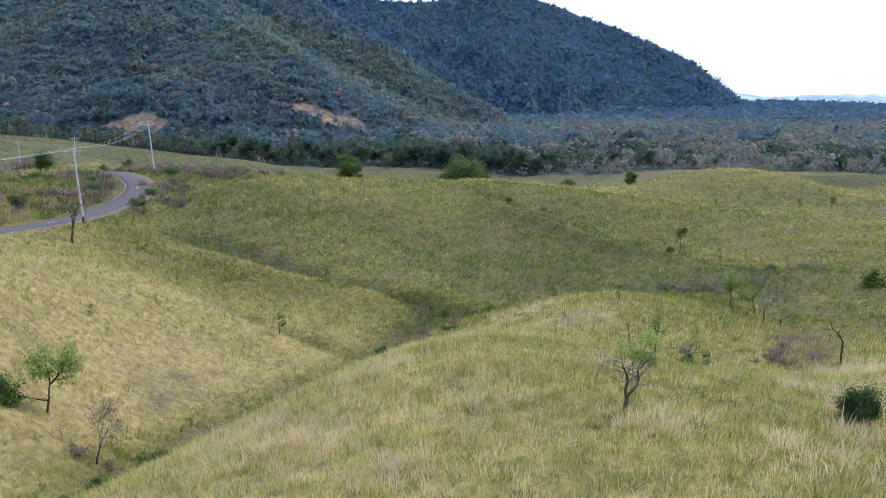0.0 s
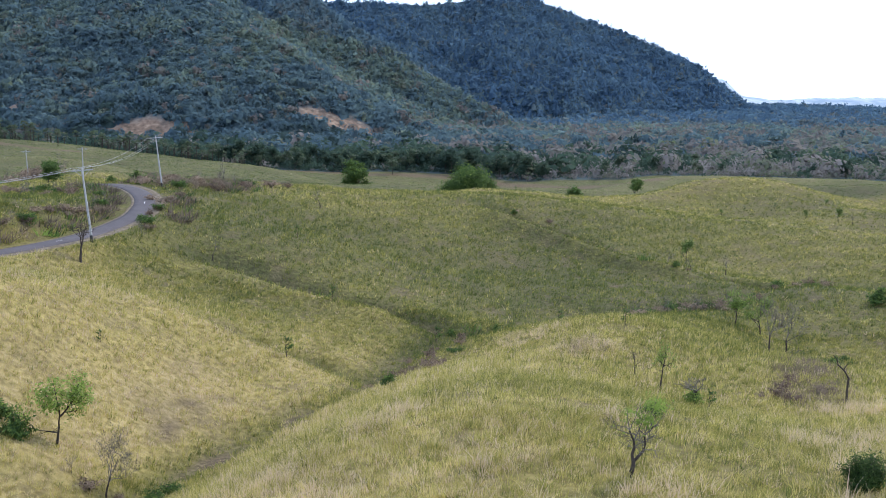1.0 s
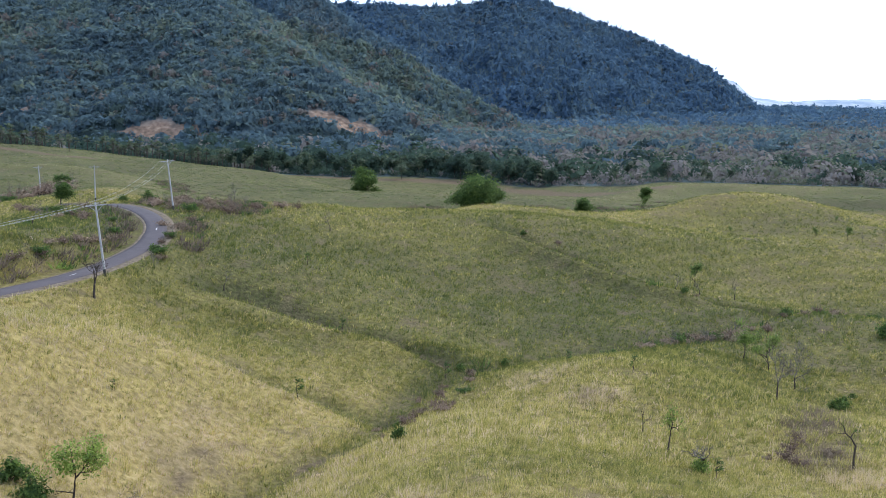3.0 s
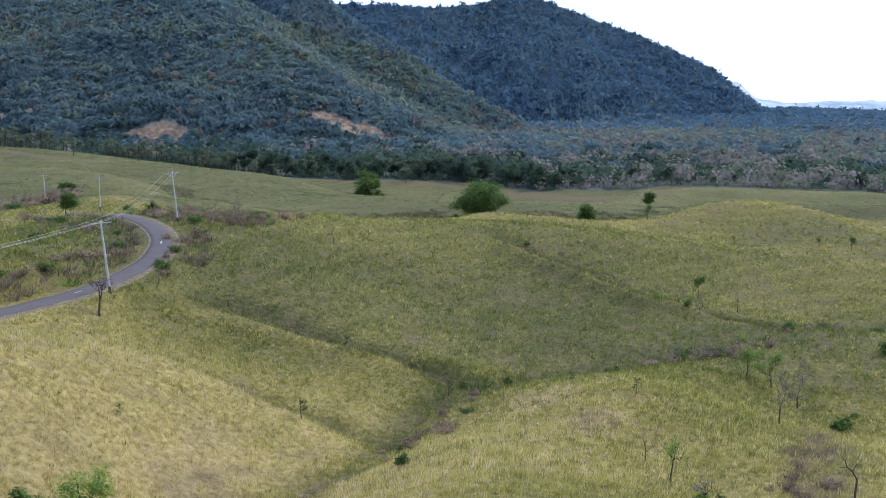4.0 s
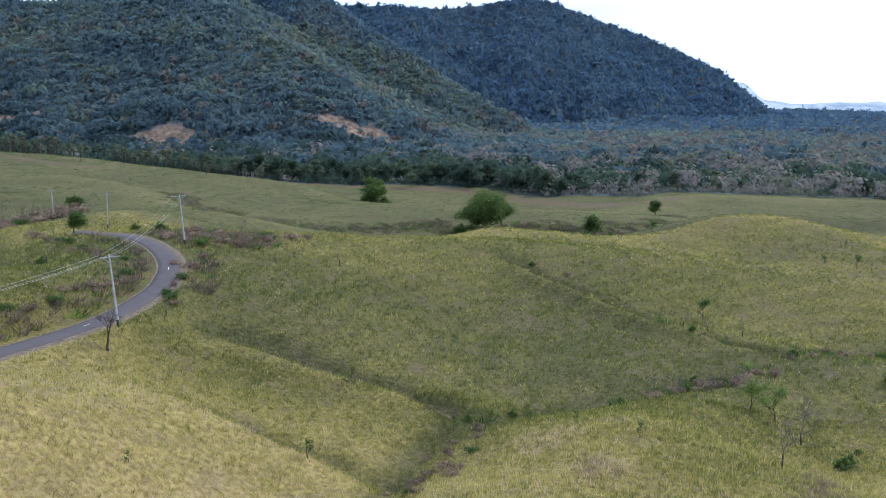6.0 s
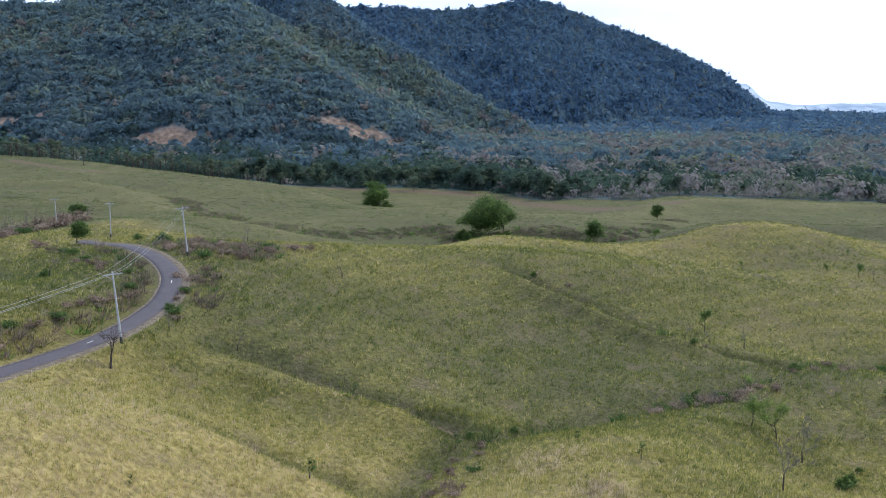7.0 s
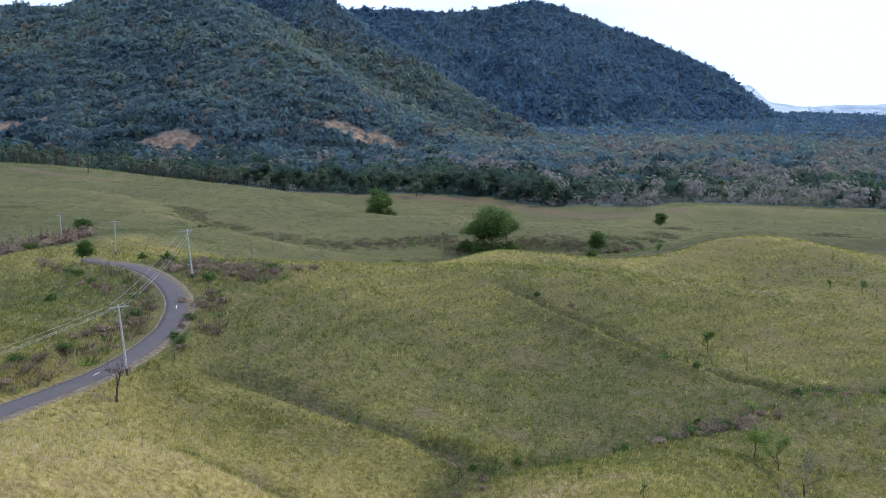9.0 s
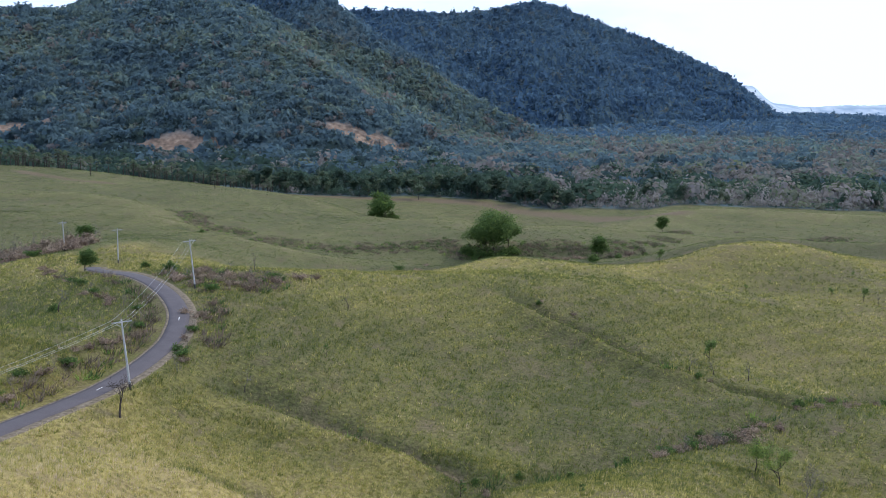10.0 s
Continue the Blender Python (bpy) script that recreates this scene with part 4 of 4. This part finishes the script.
# the shrubs at (-24.0, 45.2) and (-26.0, 46.5) stand in for shaded grass
MEADOW_SHRUBS = [(-63.8, 160, 30, 1.0), (-63, 122.8, 90, 0.9), (46.4, 120.6, 10, 0.95), (36.2, 111.2, 60, 0.8), (53.0, 104.2, 100, 1.5), (36.5, 80.5, 20, 0.9),
    (38, 82.5, 70, 0.8), (-24.0, 45.2, 200, 0.9), (-26.0, 46.5, 10, 1.0), (34, 128.5, 20, 0.6), (24, 139.5, 50, 0.6), (20, 146, 90, 0.6), (15, 151, 150, 0.6),
    (11.5, 157.5, 10, 0.6), (-17.5, 41.0, 60, 0.55), (-5.0, 66.5, 10, 0.5)]
VALLEY_SHRUBS = [(137, 331, 10, 1.6), (141, 333, 70, 1.4), (60, 303, 20, 1.2), (72, 310, 90, 1.3), (50, 300, 200, 1.2), (28, 300, 10, 1.0), (-98, 299, 0, 1.6),
    (-83, 304, 0, 1.3), (-55, 268, 0, 1.3), (-65, 280, 0, 1.2), (0, 89.5, 30, 0.5), (5, 91.5, 130, 0.55), (11, 94, 40, 0.5), (18, 98, 200, 0.6), (29.5, 109, 80, 0.7),
    (-110, 205, 20, 1.6)]
HOLLOW_SHRUBS = [(-118, 218, 20, 2.0), (0.2, 319, 40, 3.6), (5.2, 317.5, 90, 3.2), (10.4, 320, 150, 3.4), (13.4, 323, 10, 3.0), (-3.3, 322, 70, 3.0), (-45, 449, 20, 3.4),
    (-50, 448.5, 120, 3.2), (-55, 450, 60, 2.6), (41, 298, 40, 2.0)]
for x_, y_, a_, s_ in MEADOW_SHRUBS + VALLEY_SHRUBS + HOLLOW_SHRUBS:
    tagged(again(gs, x_, y_, a_, s_), "low green shrub among the grass")
ds = shrub("dry_shrub", 111, 1.5, 2.4, 0.10, 480, 0.4, dry_leaf_mat, 4)
place(ds, -4.2, 70.4, 0, 0.9)
tagged(ds, "dry purplish brown shrub in the gully", "shrub", "dry shrubs")
ds2 = shrub("dry_shrub", 112, 1.0, 3.0, 0.11, 480, 0.7, dry_leaf_mat, 4)
place(ds2, -2.2, 73.0, 0, 0.8)
tagged(ds2, "low spreading straw-brown shrub in the gully", "shrub", "dry shrubs")
ds3, _ = bare_tree("twiggy_shrub", 113, 1.9, 2.6, 2, 6, pale_bark_mat, 0.012, 0.2, 0.9, 0.08, 0.006)
place(ds3, -6.0, 67.4, 0, 0.6)
tagged(ds3, "leafless grey twiggy shrub in the gully", "shrub", "dry shrubs")
ds4 = shrub("dry_shrub", 114, 1.2, 2.6, 0.10, 700, 0.35, leaf_mat, 4)
place(ds4, 0.3, 77.0, 0, 0.7)
tagged(ds4, "low olive green shrub in the gully", "shrub", "dry shrubs")
# stretches of dry shrubs: from, to, spread, how many, size
STRETCHES = [(-6.5, 62.5, 1.5, 85, 1.2, 14, 0.65), (22.5, 99, 38.5, 112.5, 1.5, 16, 1.15), (40.5, 114.5, 69, 134, 1.2, 8, 0.8), (-48.2, 78, -44.6, 112, 0.6, 16, 0.85),
             (-47, 114, -88, 168, 1.0, 20, 0.95), (-36.2, 95, -40.5, 130, 1.0, 14, 0.8), (-50, 147, -30, 142, 3.5, 26, 1.15), (-92, 190, -136, 224, 4, 22, 2.1),
             (-7, 298, 34, 318, 4, 16, 1.6), (44, 310, 168, 358, 5, 34, 1.7), (-98, 304, -14, 266, 5, 9, 1.25), (-30, 208, -12, 238, 3, 8, 1.1), (10, 160, 36, 127, 0.8, 8, 0.65), (-21.5, 46.5, -15, 45, 1.5, 5, 0.6)]
rr = np.random.default_rng(9)
DRY = []
for x0_, y0_, x1_, y1_, spread_, count_, size_ in STRETCHES:
    for k in range(count_):
        f_ = (k + rr.uniform(0, 1)) / count_
        DRY.append((x0_ + f_ * (x1_ - x0_) + rr.normal(0, spread_), y0_ + f_ * (y1_ - y0_) + rr.normal(0, spread_), size_))
for x_, y_, s_ in DRY:
    kind_ = rr.choice(4, p=(0.3, 0.25, 0.25, 0.2))
    tagged(again((ds, ds2, ds3, ds4)[kind_], x_, y_, rr.uniform(0, 360), s_ * rr.uniform(0.7, 1.25)),
           ("dry brown shrub among the grass", "low straw-brown shrub among the grass", "leafless grey twiggy shrub among the grass", "low olive green shrub among the grass")[kind_])

bramble = shrub("bramble", 116, 1.1, 2.3, 0.09, 1000, 0.62, bramble_mat, 6)
place(bramble, 22.4, 50.0, 0, 0.6)
tagged(bramble, "purplish brown leafless bramble in the hollow", "bramble", "bramble thicket in the hollow")
rr = np.random.default_rng(19)
for k in range(14):
    f_ = rr.uniform(0, 1)
    x_, y_ = 19.8 + 7.6 * f_ + rr.normal(0, 1.0), 46.5 + 18 * f_ + rr.normal(0, 1.4)
    tagged(again(bramble, x_, y_, rr.uniform(0, 360), rr.uniform(0.2, 0.42)), "purplish brown leafless bramble in the hollow")
for x_, y_, s_ in ((19.6, 49.6, 0.6), (19.9, 48.2, 0.55), (20.6, 51.4, 0.6), (21.6, 53.0, 0.55)):
    tagged(again(ds, x_, y_, rr.uniform(0, 360), s_), "dry orange-brown shrub beside brambles")
THICKET_BRAMBLES = [(-106, 208, 4.0), (-112, 211, 4.4), (-119, 213, 4.2), (-125, 217, 4.4), (-99, 205, 3.6), (-131, 220, 4.4), (-94, 201, 3.0), (-116, 219, 4.6),
    (-109, 216, 4.4), (-103, 211, 4.0), (-138, 226, 4.5), (-46.5, 138, 1.2), (-44, 142, 1.3), (-41, 139.5, 1.2), (-38, 143, 1.2), (-48, 143, 1.2), (-35, 146, 1.0),
    (-50, 149, 1.0)]
MEADOW_BRAMBLES = [(27, 102.6, 1.2), (29.5, 104.6, 1.3), (25, 100.6, 1.1), (31.8, 107, 1.2), (34, 109.6, 1.1), (-4.5, 71.2, 0.7), (-3.2, 72.4, 0.6), (-6, 300, 2.2),
    (-12, 296, 2.2), (0, 306, 2.2), (20, 314, 2.0), (27, 316, 2.0), (-36, 101, 0.7), (-38.6, 112, 0.8), (-39.5, 119, 0.9), (-44.5, 107, 0.8), (-45, 100, 0.7)]
for x_, y_, s_ in THICKET_BRAMBLES + MEADOW_BRAMBLES:
    tagged(again(bramble, x_, y_, rr.uniform(0, 360), s_), "purplish brown leafless bramble among the grass")

# ---- woods: palms and edge trees singly, the far woods as one mass ----
rr = np.random.default_rng(17)
p0 = palm("fan_palm", 1, 6.5)
place(p0, -207, 452)
tagged(p0, "fan palm with a slender trunk at the wood's edge", "palm", "fan palms")
p1_ = palm("fan_palm", 2, 4.2, 20)
place(p1_, -146.8, 474.5)
tagged(p1_, "short fan palm at the wood's edge", "palm", "fan palms")
for k in range(170):
    x_ = rr.uniform(-330, -120)
    y_ = float(forest_edge(x_)) - 10 + abs(rr.normal(0, 26))
    tagged(again(p0 if rr.random() < 0.55 else p1_, x_, y_, rr.uniform(0, 360), rr.uniform(0.85, 1.45)), "grey-green fan palm among other palms")

edge_trees = [leafy_tree("wood_tree", 120 + k, 15.0, 12.5, 0.62, 1000, (0.2, 0.32, 0.5, 0.14)[k], depth=2, kids=4, mats=wood_mat, low=0.1) for k in range(4)]
for k, e_ in enumerate(edge_trees):
    place(e_, -120 + 40 * k, 575 + 6 * k)
    tagged(e_, ("very dark", "dark", "olive", "blackish")[k] + " green tree at the edge of the woods", "tree", "trees at the wood's edge")
for k in range(170):
    x_ = rr.uniform(-170, 70) if k % 3 else rr.uniform(70, 330)
    y_ = float(forest_edge(x_)) + 8 + abs(rr.normal(0, 26))
    if (x_ > 60 and rr.random() < 0.62) or (x_ < -140 and y_ < float(forest_edge(x_)) + 20):
        continue
    tagged(again(edge_trees[rr.integers(0, 4)], x_, y_, rr.uniform(0, 360), rr.uniform(0.6, 1.15) * (0.8 if x_ > 60 else 1)), "dark green tree at the edge of the woods")
grey_trees = [bare_tree("bare_tree", 140 + k, 9.0, 9.5, 3, 4, white_bark_mat, 0.03, 0.1, 0.75, 0.16, 0.009)[0] for k in range(2)]
for k, e_ in enumerate(grey_trees):
    place(e_, 116 + 70 * k, 640 - 20 * k)
    tagged(e_, "pale leafless tree at the edge of the woods", "bare tree", "pale leafless trees")
for k in range(48):
    x_ = rr.uniform(25, 340)
    y_ = float(forest_edge(x_)) + 12 + abs(rr.normal(0, 55))
    tagged(again(grey_trees[k % 2], x_, y_, rr.uniform(0, 360), rr.uniform(0.6, 1.45)), "pale leafless tree at the edge of the woods")


def woods(count, near, far, size, quads, leaf, seed, corners=4, scrub=False):
    """Domed crowns of leaf sprays over the wooded land between two distances."""
    r = np.random.default_rng(seed)
    k = np.arange(count)
    y = np.sqrt(near ** 2 + (far ** 2 - near ** 2) * ((k * 0.7548777 + r.normal(0, 0.002, count)) % 1))
    x = (-0.64 + 1.24 * ((k * 0.5698403) % 1)) * y - 10 + r.normal(0, size * 0.25, count)
    keep = (y > forest_edge(x) + 14) & (clearing(x, y) < 0.35 + 0.3 * r.random(count) + (r.random(count) < 0.08))
    keep &= (x > -128) | (y > forest_edge(x) + 26)
    if scrub:
        x = r.uniform(-128, 340, count)
        y = forest_edge(x) + 2 + np.where(x > 30, r.uniform(0, 1, count) ** 1.3 * 110, r.uniform(0, 22, count))
        keep = r.random(count) < np.where(x > 30, 1.0, 0.4)
    x, y = x[keep], y[keep]
    z = land(x, y)
    ahead = land(x * 1.015, y * 1.015) > z - 5
    x, y, z = x[ahead], y[ahead], z[ahead]
    n = len(x)
    lowland = np.clip((2100 - y) / 900, 0, 1) * np.clip((x + 90) / 120, 0, 1) * (z < 40)
    grey = np.clip((fractal(x, y, 75, 41) - 0.36) * 4, 0, 1)
    dry = r.random(n) < 0.03 + 0.10 * grey * np.clip((1500 - y) / 300, 0, 1) + 0.75 * grey * lowland
    if scrub:
        dry = r.random(n) < np.where(x > 30, 0.8, 0.12)
    # beyond 1380 m the tone shifts bluer, standing for thicker haze
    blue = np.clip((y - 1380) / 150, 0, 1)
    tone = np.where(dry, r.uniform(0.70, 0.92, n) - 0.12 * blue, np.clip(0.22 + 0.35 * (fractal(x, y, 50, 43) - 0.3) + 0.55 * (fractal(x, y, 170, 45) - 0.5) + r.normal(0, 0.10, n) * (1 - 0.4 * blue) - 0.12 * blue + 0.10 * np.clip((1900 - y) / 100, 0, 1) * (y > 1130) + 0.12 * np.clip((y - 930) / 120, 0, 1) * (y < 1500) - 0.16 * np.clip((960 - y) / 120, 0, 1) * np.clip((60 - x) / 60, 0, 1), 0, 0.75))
    rad = size * np.clip(0.86 * np.exp(r.normal(0, 0.42, n)), 0.4, 2.1)
    tall = rad * (r.uniform(0.6, 1.15, n) if corners == 4 else r.uniform(0.5, 0.85, n))
    a, e = r.uniform(0, 2 * math.pi, (n, quads)), np.arcsin(r.uniform(-0.15 if corners == 4 else -0.55, 1, (n, quads)))
    d = np.stack([np.cos(a) * np.cos(e), np.sin(a) * np.cos(e), np.sin(e)], -1)
    lump = 0.82 + 0.42 * np.sin(a * 3 + r.uniform(0, 6, (n, 1))) * np.cos(e * 4 + r.uniform(0, 6, (n, 1)))
    reach = (lump * (r.uniform(0.88, 1.05, (n, quads)) if corners == 4 else r.uniform(0.82, 1.12, (n, quads))))[..., None]
    c = np.stack([x, y, z + tall * 0.55], -1)[:, None] + d * reach * np.stack([rad, rad, tall], -1)[:, None]
    nn = d + r.normal(0, 0.22 if corners == 4 else 0.35, d.shape)
    nn /= np.linalg.norm(nn, axis=-1)[..., None]
    u = np.cross(nn, r.normal(0, 1, d.shape))
    u /= np.linalg.norm(u, axis=-1)[..., None] + 1e-9
    w = np.cross(nn, u)
    s = (rad[:, None] * leaf * r.uniform(0.65, 1.35, (n, quads)))[..., None]
    spray = [c - u * s, c - w * s * 0.7, c + u * s * 0.9, c + w * s * 0.8] if corners == 4 else [c - u * s, c + u * s * 0.8 - w * s * 0.8, c + u * s * 0.3 + w * s]
    v = np.stack(spray, 2).reshape(-1, 3)
    t = np.clip(np.repeat(tone, quads) + r.normal(0, 0.05 if corners == 4 else 0.03, n * quads), 0, 1)
    f, t = np.arange(len(v)).reshape(-1, corners), np.repeat(t, corners)
    if corners == 3:
        # lumpy dome added under each crown's sprays to close dark gaps, toned slightly darker
        ca = np.arange(6) / 6 * 2 * math.pi + r.uniform(0, 6, (n, 1))
        g = r.uniform(0.6, 1.15, (n, 6)) * rad[:, None]
        ring = np.stack([np.cos(ca) * g, np.sin(ca) * g, -1.1 * rad[:, None] * np.ones((n, 6))], -1)
        core = np.concatenate([ring, np.stack([rad * r.normal(0, 0.15, n), rad * r.normal(0, 0.15, n), tall * 0.85], -1)[:, None]], 1) + np.stack([x, y, z + tall * 0.55], -1)[:, None]
        i = np.arange(6)
        cf = np.stack([i, (i + 1) % 6, 0 * i + 6], -1)
        cf = (cf[None] + (np.arange(n) * 7)[:, None, None]).reshape(-1, 3) + len(v)
        v, f, t = np.concatenate([v, core.reshape(-1, 3)]), np.concatenate([f, cf]), np.concatenate([t, np.repeat(np.clip(tone - 0.04, 0, 1), 7)])
    return v, f, t


mass, slopes = Soup(), Soup()
for args in ((2300, 500, 760, 2.6, 44, 0.17, 50, 4, True), (1500, 520, 760, 5.8, 80, 0.18, 51)):
    mass.add(*woods(*args))
hills = Soup()
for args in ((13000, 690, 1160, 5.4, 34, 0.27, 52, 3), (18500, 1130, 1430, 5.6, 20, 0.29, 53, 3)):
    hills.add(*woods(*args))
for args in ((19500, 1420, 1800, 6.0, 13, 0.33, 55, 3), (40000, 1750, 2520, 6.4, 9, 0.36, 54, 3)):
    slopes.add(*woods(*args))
tagged(new("foothill_forest", hills.mesh("foothill_forest", hazy_forest_mat)), "mixed green and leafless grey foothill woods, tinted with painted haze", "forest", kind="stuff")
tagged(new("forest", mass.mesh("forest", wood_mat)), "dense dark green and greyish woods below the mountains", "forest", kind="stuff")
tagged(new("mountain_forest", slopes.mesh("mountain_forest", hazy_mountain_mat)), "dense green woods covering the mountain slopes, coloured blue by painted haze", "forest", kind="stuff")


# ---- grass ----
def tufts(near, far, density, blades, tall, wide, radius, seed, bend=0.5, parts=1, dry_shift=0.0, patches=(), pasture=None):
    """Grass tussocks in a wedge of the meadow, as bent blades."""
    r = np.random.default_rng(seed)
    lo, hi = 0.57, 4.0
    n = int(density * (lo * (far ** 2 - near ** 2) + 2 * hi * (far - near)))
    y = np.sqrt(r.uniform(near ** 2, far ** 2, n))
    x = r.uniform(-1, 1, n) * (lo * y + hi) - 0.015 * y
    d, _ = to_path(x, y, ROAD)
    bare = bareness_and_shade(x, y)
    keep = (d > 2.9) & (r.random(n) > bare * 0.95) & (y < forest_edge(x) - 2)
    if pasture is not None:
        keep &= (y > pasture_edge(x)) == pasture
    if patches:
        inside = np.zeros(n)
        for cx, cy, cr in patches:
            inside = np.maximum(inside, 1 - np.hypot(x - cx, (y - cy) * 0.8) / cr)
        keep &= inside > r.random(n) * 0.8
    x, y, bare = x[keep], y[keep], bare[keep]
    n = len(x)
    z = ground_z(x, y)
    dry = np.clip(dryness_and_light(x, y) + r.normal(0, 0.25, n) + dry_shift, 0, 1)
    vigour = (0.6 + 0.25 * fractal(x, y, 9, 61) + 0.6 * vnoise(x, y, 1.3, 63)) * r.uniform(0.5, 1.45, n) * (1 - 0.45 * bare)
    m = n * blades
    a, o = r.uniform(0, 2 * math.pi, m), np.sqrt(r.random(m)) * radius
    bx, by = np.repeat(x, blades) + np.cos(a) * o, np.repeat(y, blades) + np.sin(a) * o
    base = np.stack([bx, by, np.repeat(z, blades) - 0.05], -1)
    h = tall * np.repeat(vigour, blades) * r.uniform(0.55, 1.2, m)
    la = a + r.normal(0, 0.7, m)
    lean = np.abs(r.normal(0, bend, m)) * h
    out = np.stack([np.cos(la) * lean + 0.1 * h, np.sin(la) * lean, h], -1)
    fa = r.uniform(0, math.pi, m)
    half = np.stack([np.cos(fa), np.sin(fa), 0 * fa], -1) * (wide * r.uniform(0.6, 1.3, m))[:, None]
    tone = np.clip(np.repeat(dry, blades) + r.normal(0, 0.12, m), 0, 1)
    if parts == 1:
        v = np.stack([base - half, base + half, base + out], 1)
        return v.reshape(-1, 3), np.arange(3 * m).reshape(m, 3), np.repeat(tone, 3)
    mid_ = base + out * np.array([0.35, 0.35, 0.62])
    v = np.stack([base - half, base + half, mid_ - half * 0.75, mid_ + half * 0.75, base + out], 1)
    i = np.arange(m)[:, None] * 5
    f = np.concatenate([i + [[0, 1, 3]], i + [[0, 3, 2]], i + [[2, 3, 4]]])
    return v.reshape(-1, 3), f, np.repeat(tone, 5)


for args, label in (((13, 32, 17.0, 15, 0.30, 0.0085, 0.22, 71, 0.9, 2), "tall yellow-green grass covering the near slopes"),
                    ((31, 48, 15.0, 13, 0.30, 0.0125, 0.20, 78, 0.6), "yellow-green grass on the knoll"),
                    ((46, 95, 13.0, 7, 0.36, 0.021, 0.17, 72, 0.5), "yellow-green grass tussocks on the slopes"),
                    ((93, 180, 4.4, 5, 0.46, 0.036, 0.22, 73, 0.5), "green grass tussocks across the basin"),
                    ((178, 262, 1.9, 5, 0.45, 0.062, 0.36, 76, 0.8, 1, 0.0, (), False), "olive grass tussocks on the middle hills"),
                    ((178, 330, 1.5, 5, 0.30, 0.06, 0.5, 74, 0.8, 1, 0.0, (), True), "cropped grass on the distant slopes"),
                    ((325, 600, 0.34, 5, 0.36, 0.12, 0.9, 75, 0.8), "short grass of the farthest meadow")):
    g_ = Soup()
    g_.add(*tufts(*args))
    tagged(new("grass", g_.mesh("grass", pasture_mat if args[0] > 300 or args[-1] is True else grass_mat)), label, "grass", kind="stuff")

PLUMES = [(-4.6, 25.5, 2.6), (1.4, 25.5, 1.6), (-2.6, 33, 2.2), (5.6, 22.8, 1.6), (11.5, 20.5, 2.6), (9, 19.5, 2.0), (13.5, 26, 2.0), (-7, 29, 2.4), (6.5, 30.5, 1.6), (14, 31, 2.2), (-1.5, 20.5, 1.5), (18, 33, 3), (10.5, 63, 3.5), (7, 74, 4), (21, 44, 2.5)]
g_ = Soup()
g_.add(*tufts(13, 80, 7.0, 18, 0.46, 0.009, 0.2, 77, 0.8, 2, 0.62, PLUMES))
tagged(new("dry_grass", g_.mesh("dry_grass", grass_mat)), "patches of taller dry pinkish straw grass", "grass", kind="stuff")

HOLLOWS = [(-12, 330), (-7, 324), (-3, 324), (1, 325), (19, 331), (26, 333), (35, 335), (41, 330), (47, 325), (53, 328), (62, 337), (71, 354), (82, 373), (155, 391), (163, 392), (127, 425), (98, 417), (58, 344), (-111, 336), (-102, 329), (-93, 328), (-79, 317), (-68, 314), (-59, 311), (-51, 312), (-41, 321), (-31, 325), (-23, 331), (-14, 336), (-118, 348), (-123, 356)]
ROADSIDE = [(x_ - 4.2, y_, 2.3) for x_, y_ in ROAD[24:120:3]] + [(x_ + 5.0, y_ + 1.5, 1.9) for x_, y_ in ROAD[74:112:4]]
SCRUB = ROADSIDE + [(x_, y_, 8) for x_, y_ in HOLLOWS] + [(-25, 290, 9), (-12, 290, 9), (-44, 140, 5), (-40, 147, 6), (-48, 148, 5), (-36, 142, 5), (28, 103, 3), (34, 109, 3.5), (31, 106.5, 2.5), (-115, 212, 12), (-128, 220, 10), (-100, 206, 8), (-43.5, 103, 2.2), (-38.5, 116, 2.2)]
g_ = Soup()
g_.add(*tufts(72, 420, 0.7, 18, 0.9, 0.07, 0.8, 79, 0.8, 1, 0.05, SCRUB))
g_.add(*tufts(42, 74, 7.0, 16, 0.42, 0.016, 0.3, 81, 0.9, 1, 0.12, [(20.6, 47.5, 2.2), (21.8, 50, 2.8), (23, 53.5, 3.2), (24.6, 57.5, 3.2), (26.4, 61.5, 3.0), (28.2, 65.5, 2.6), (10, 63, 2.2)]))
tagged(new("scrub", g_.mesh("scrub", bramble_mat)), "low leafless brown scrub in the hollows and along the road", "scrub", kind="stuff")
g_ = Soup()
g_.add(*tufts(60, 420, 0.35, 18, 0.8, 0.09, 0.8, 80, 0.9, 1, 0.1, SCRUB + [(2, 89, 2.5), (9, 91.5, 2.5), (16, 95.5, 2.5), (40, 114, 3), (52, 125, 4), (64, 132, 4), (14, 152, 2), (22, 143, 2), (31, 131, 2), (-14, 95.5, 1.6), (-24, 99, 1.6)]))
tagged(new("scrub", g_.mesh("scrub", leaf_mat)), "low green weeds in the hollows and gullies", "scrub", kind="stuff")
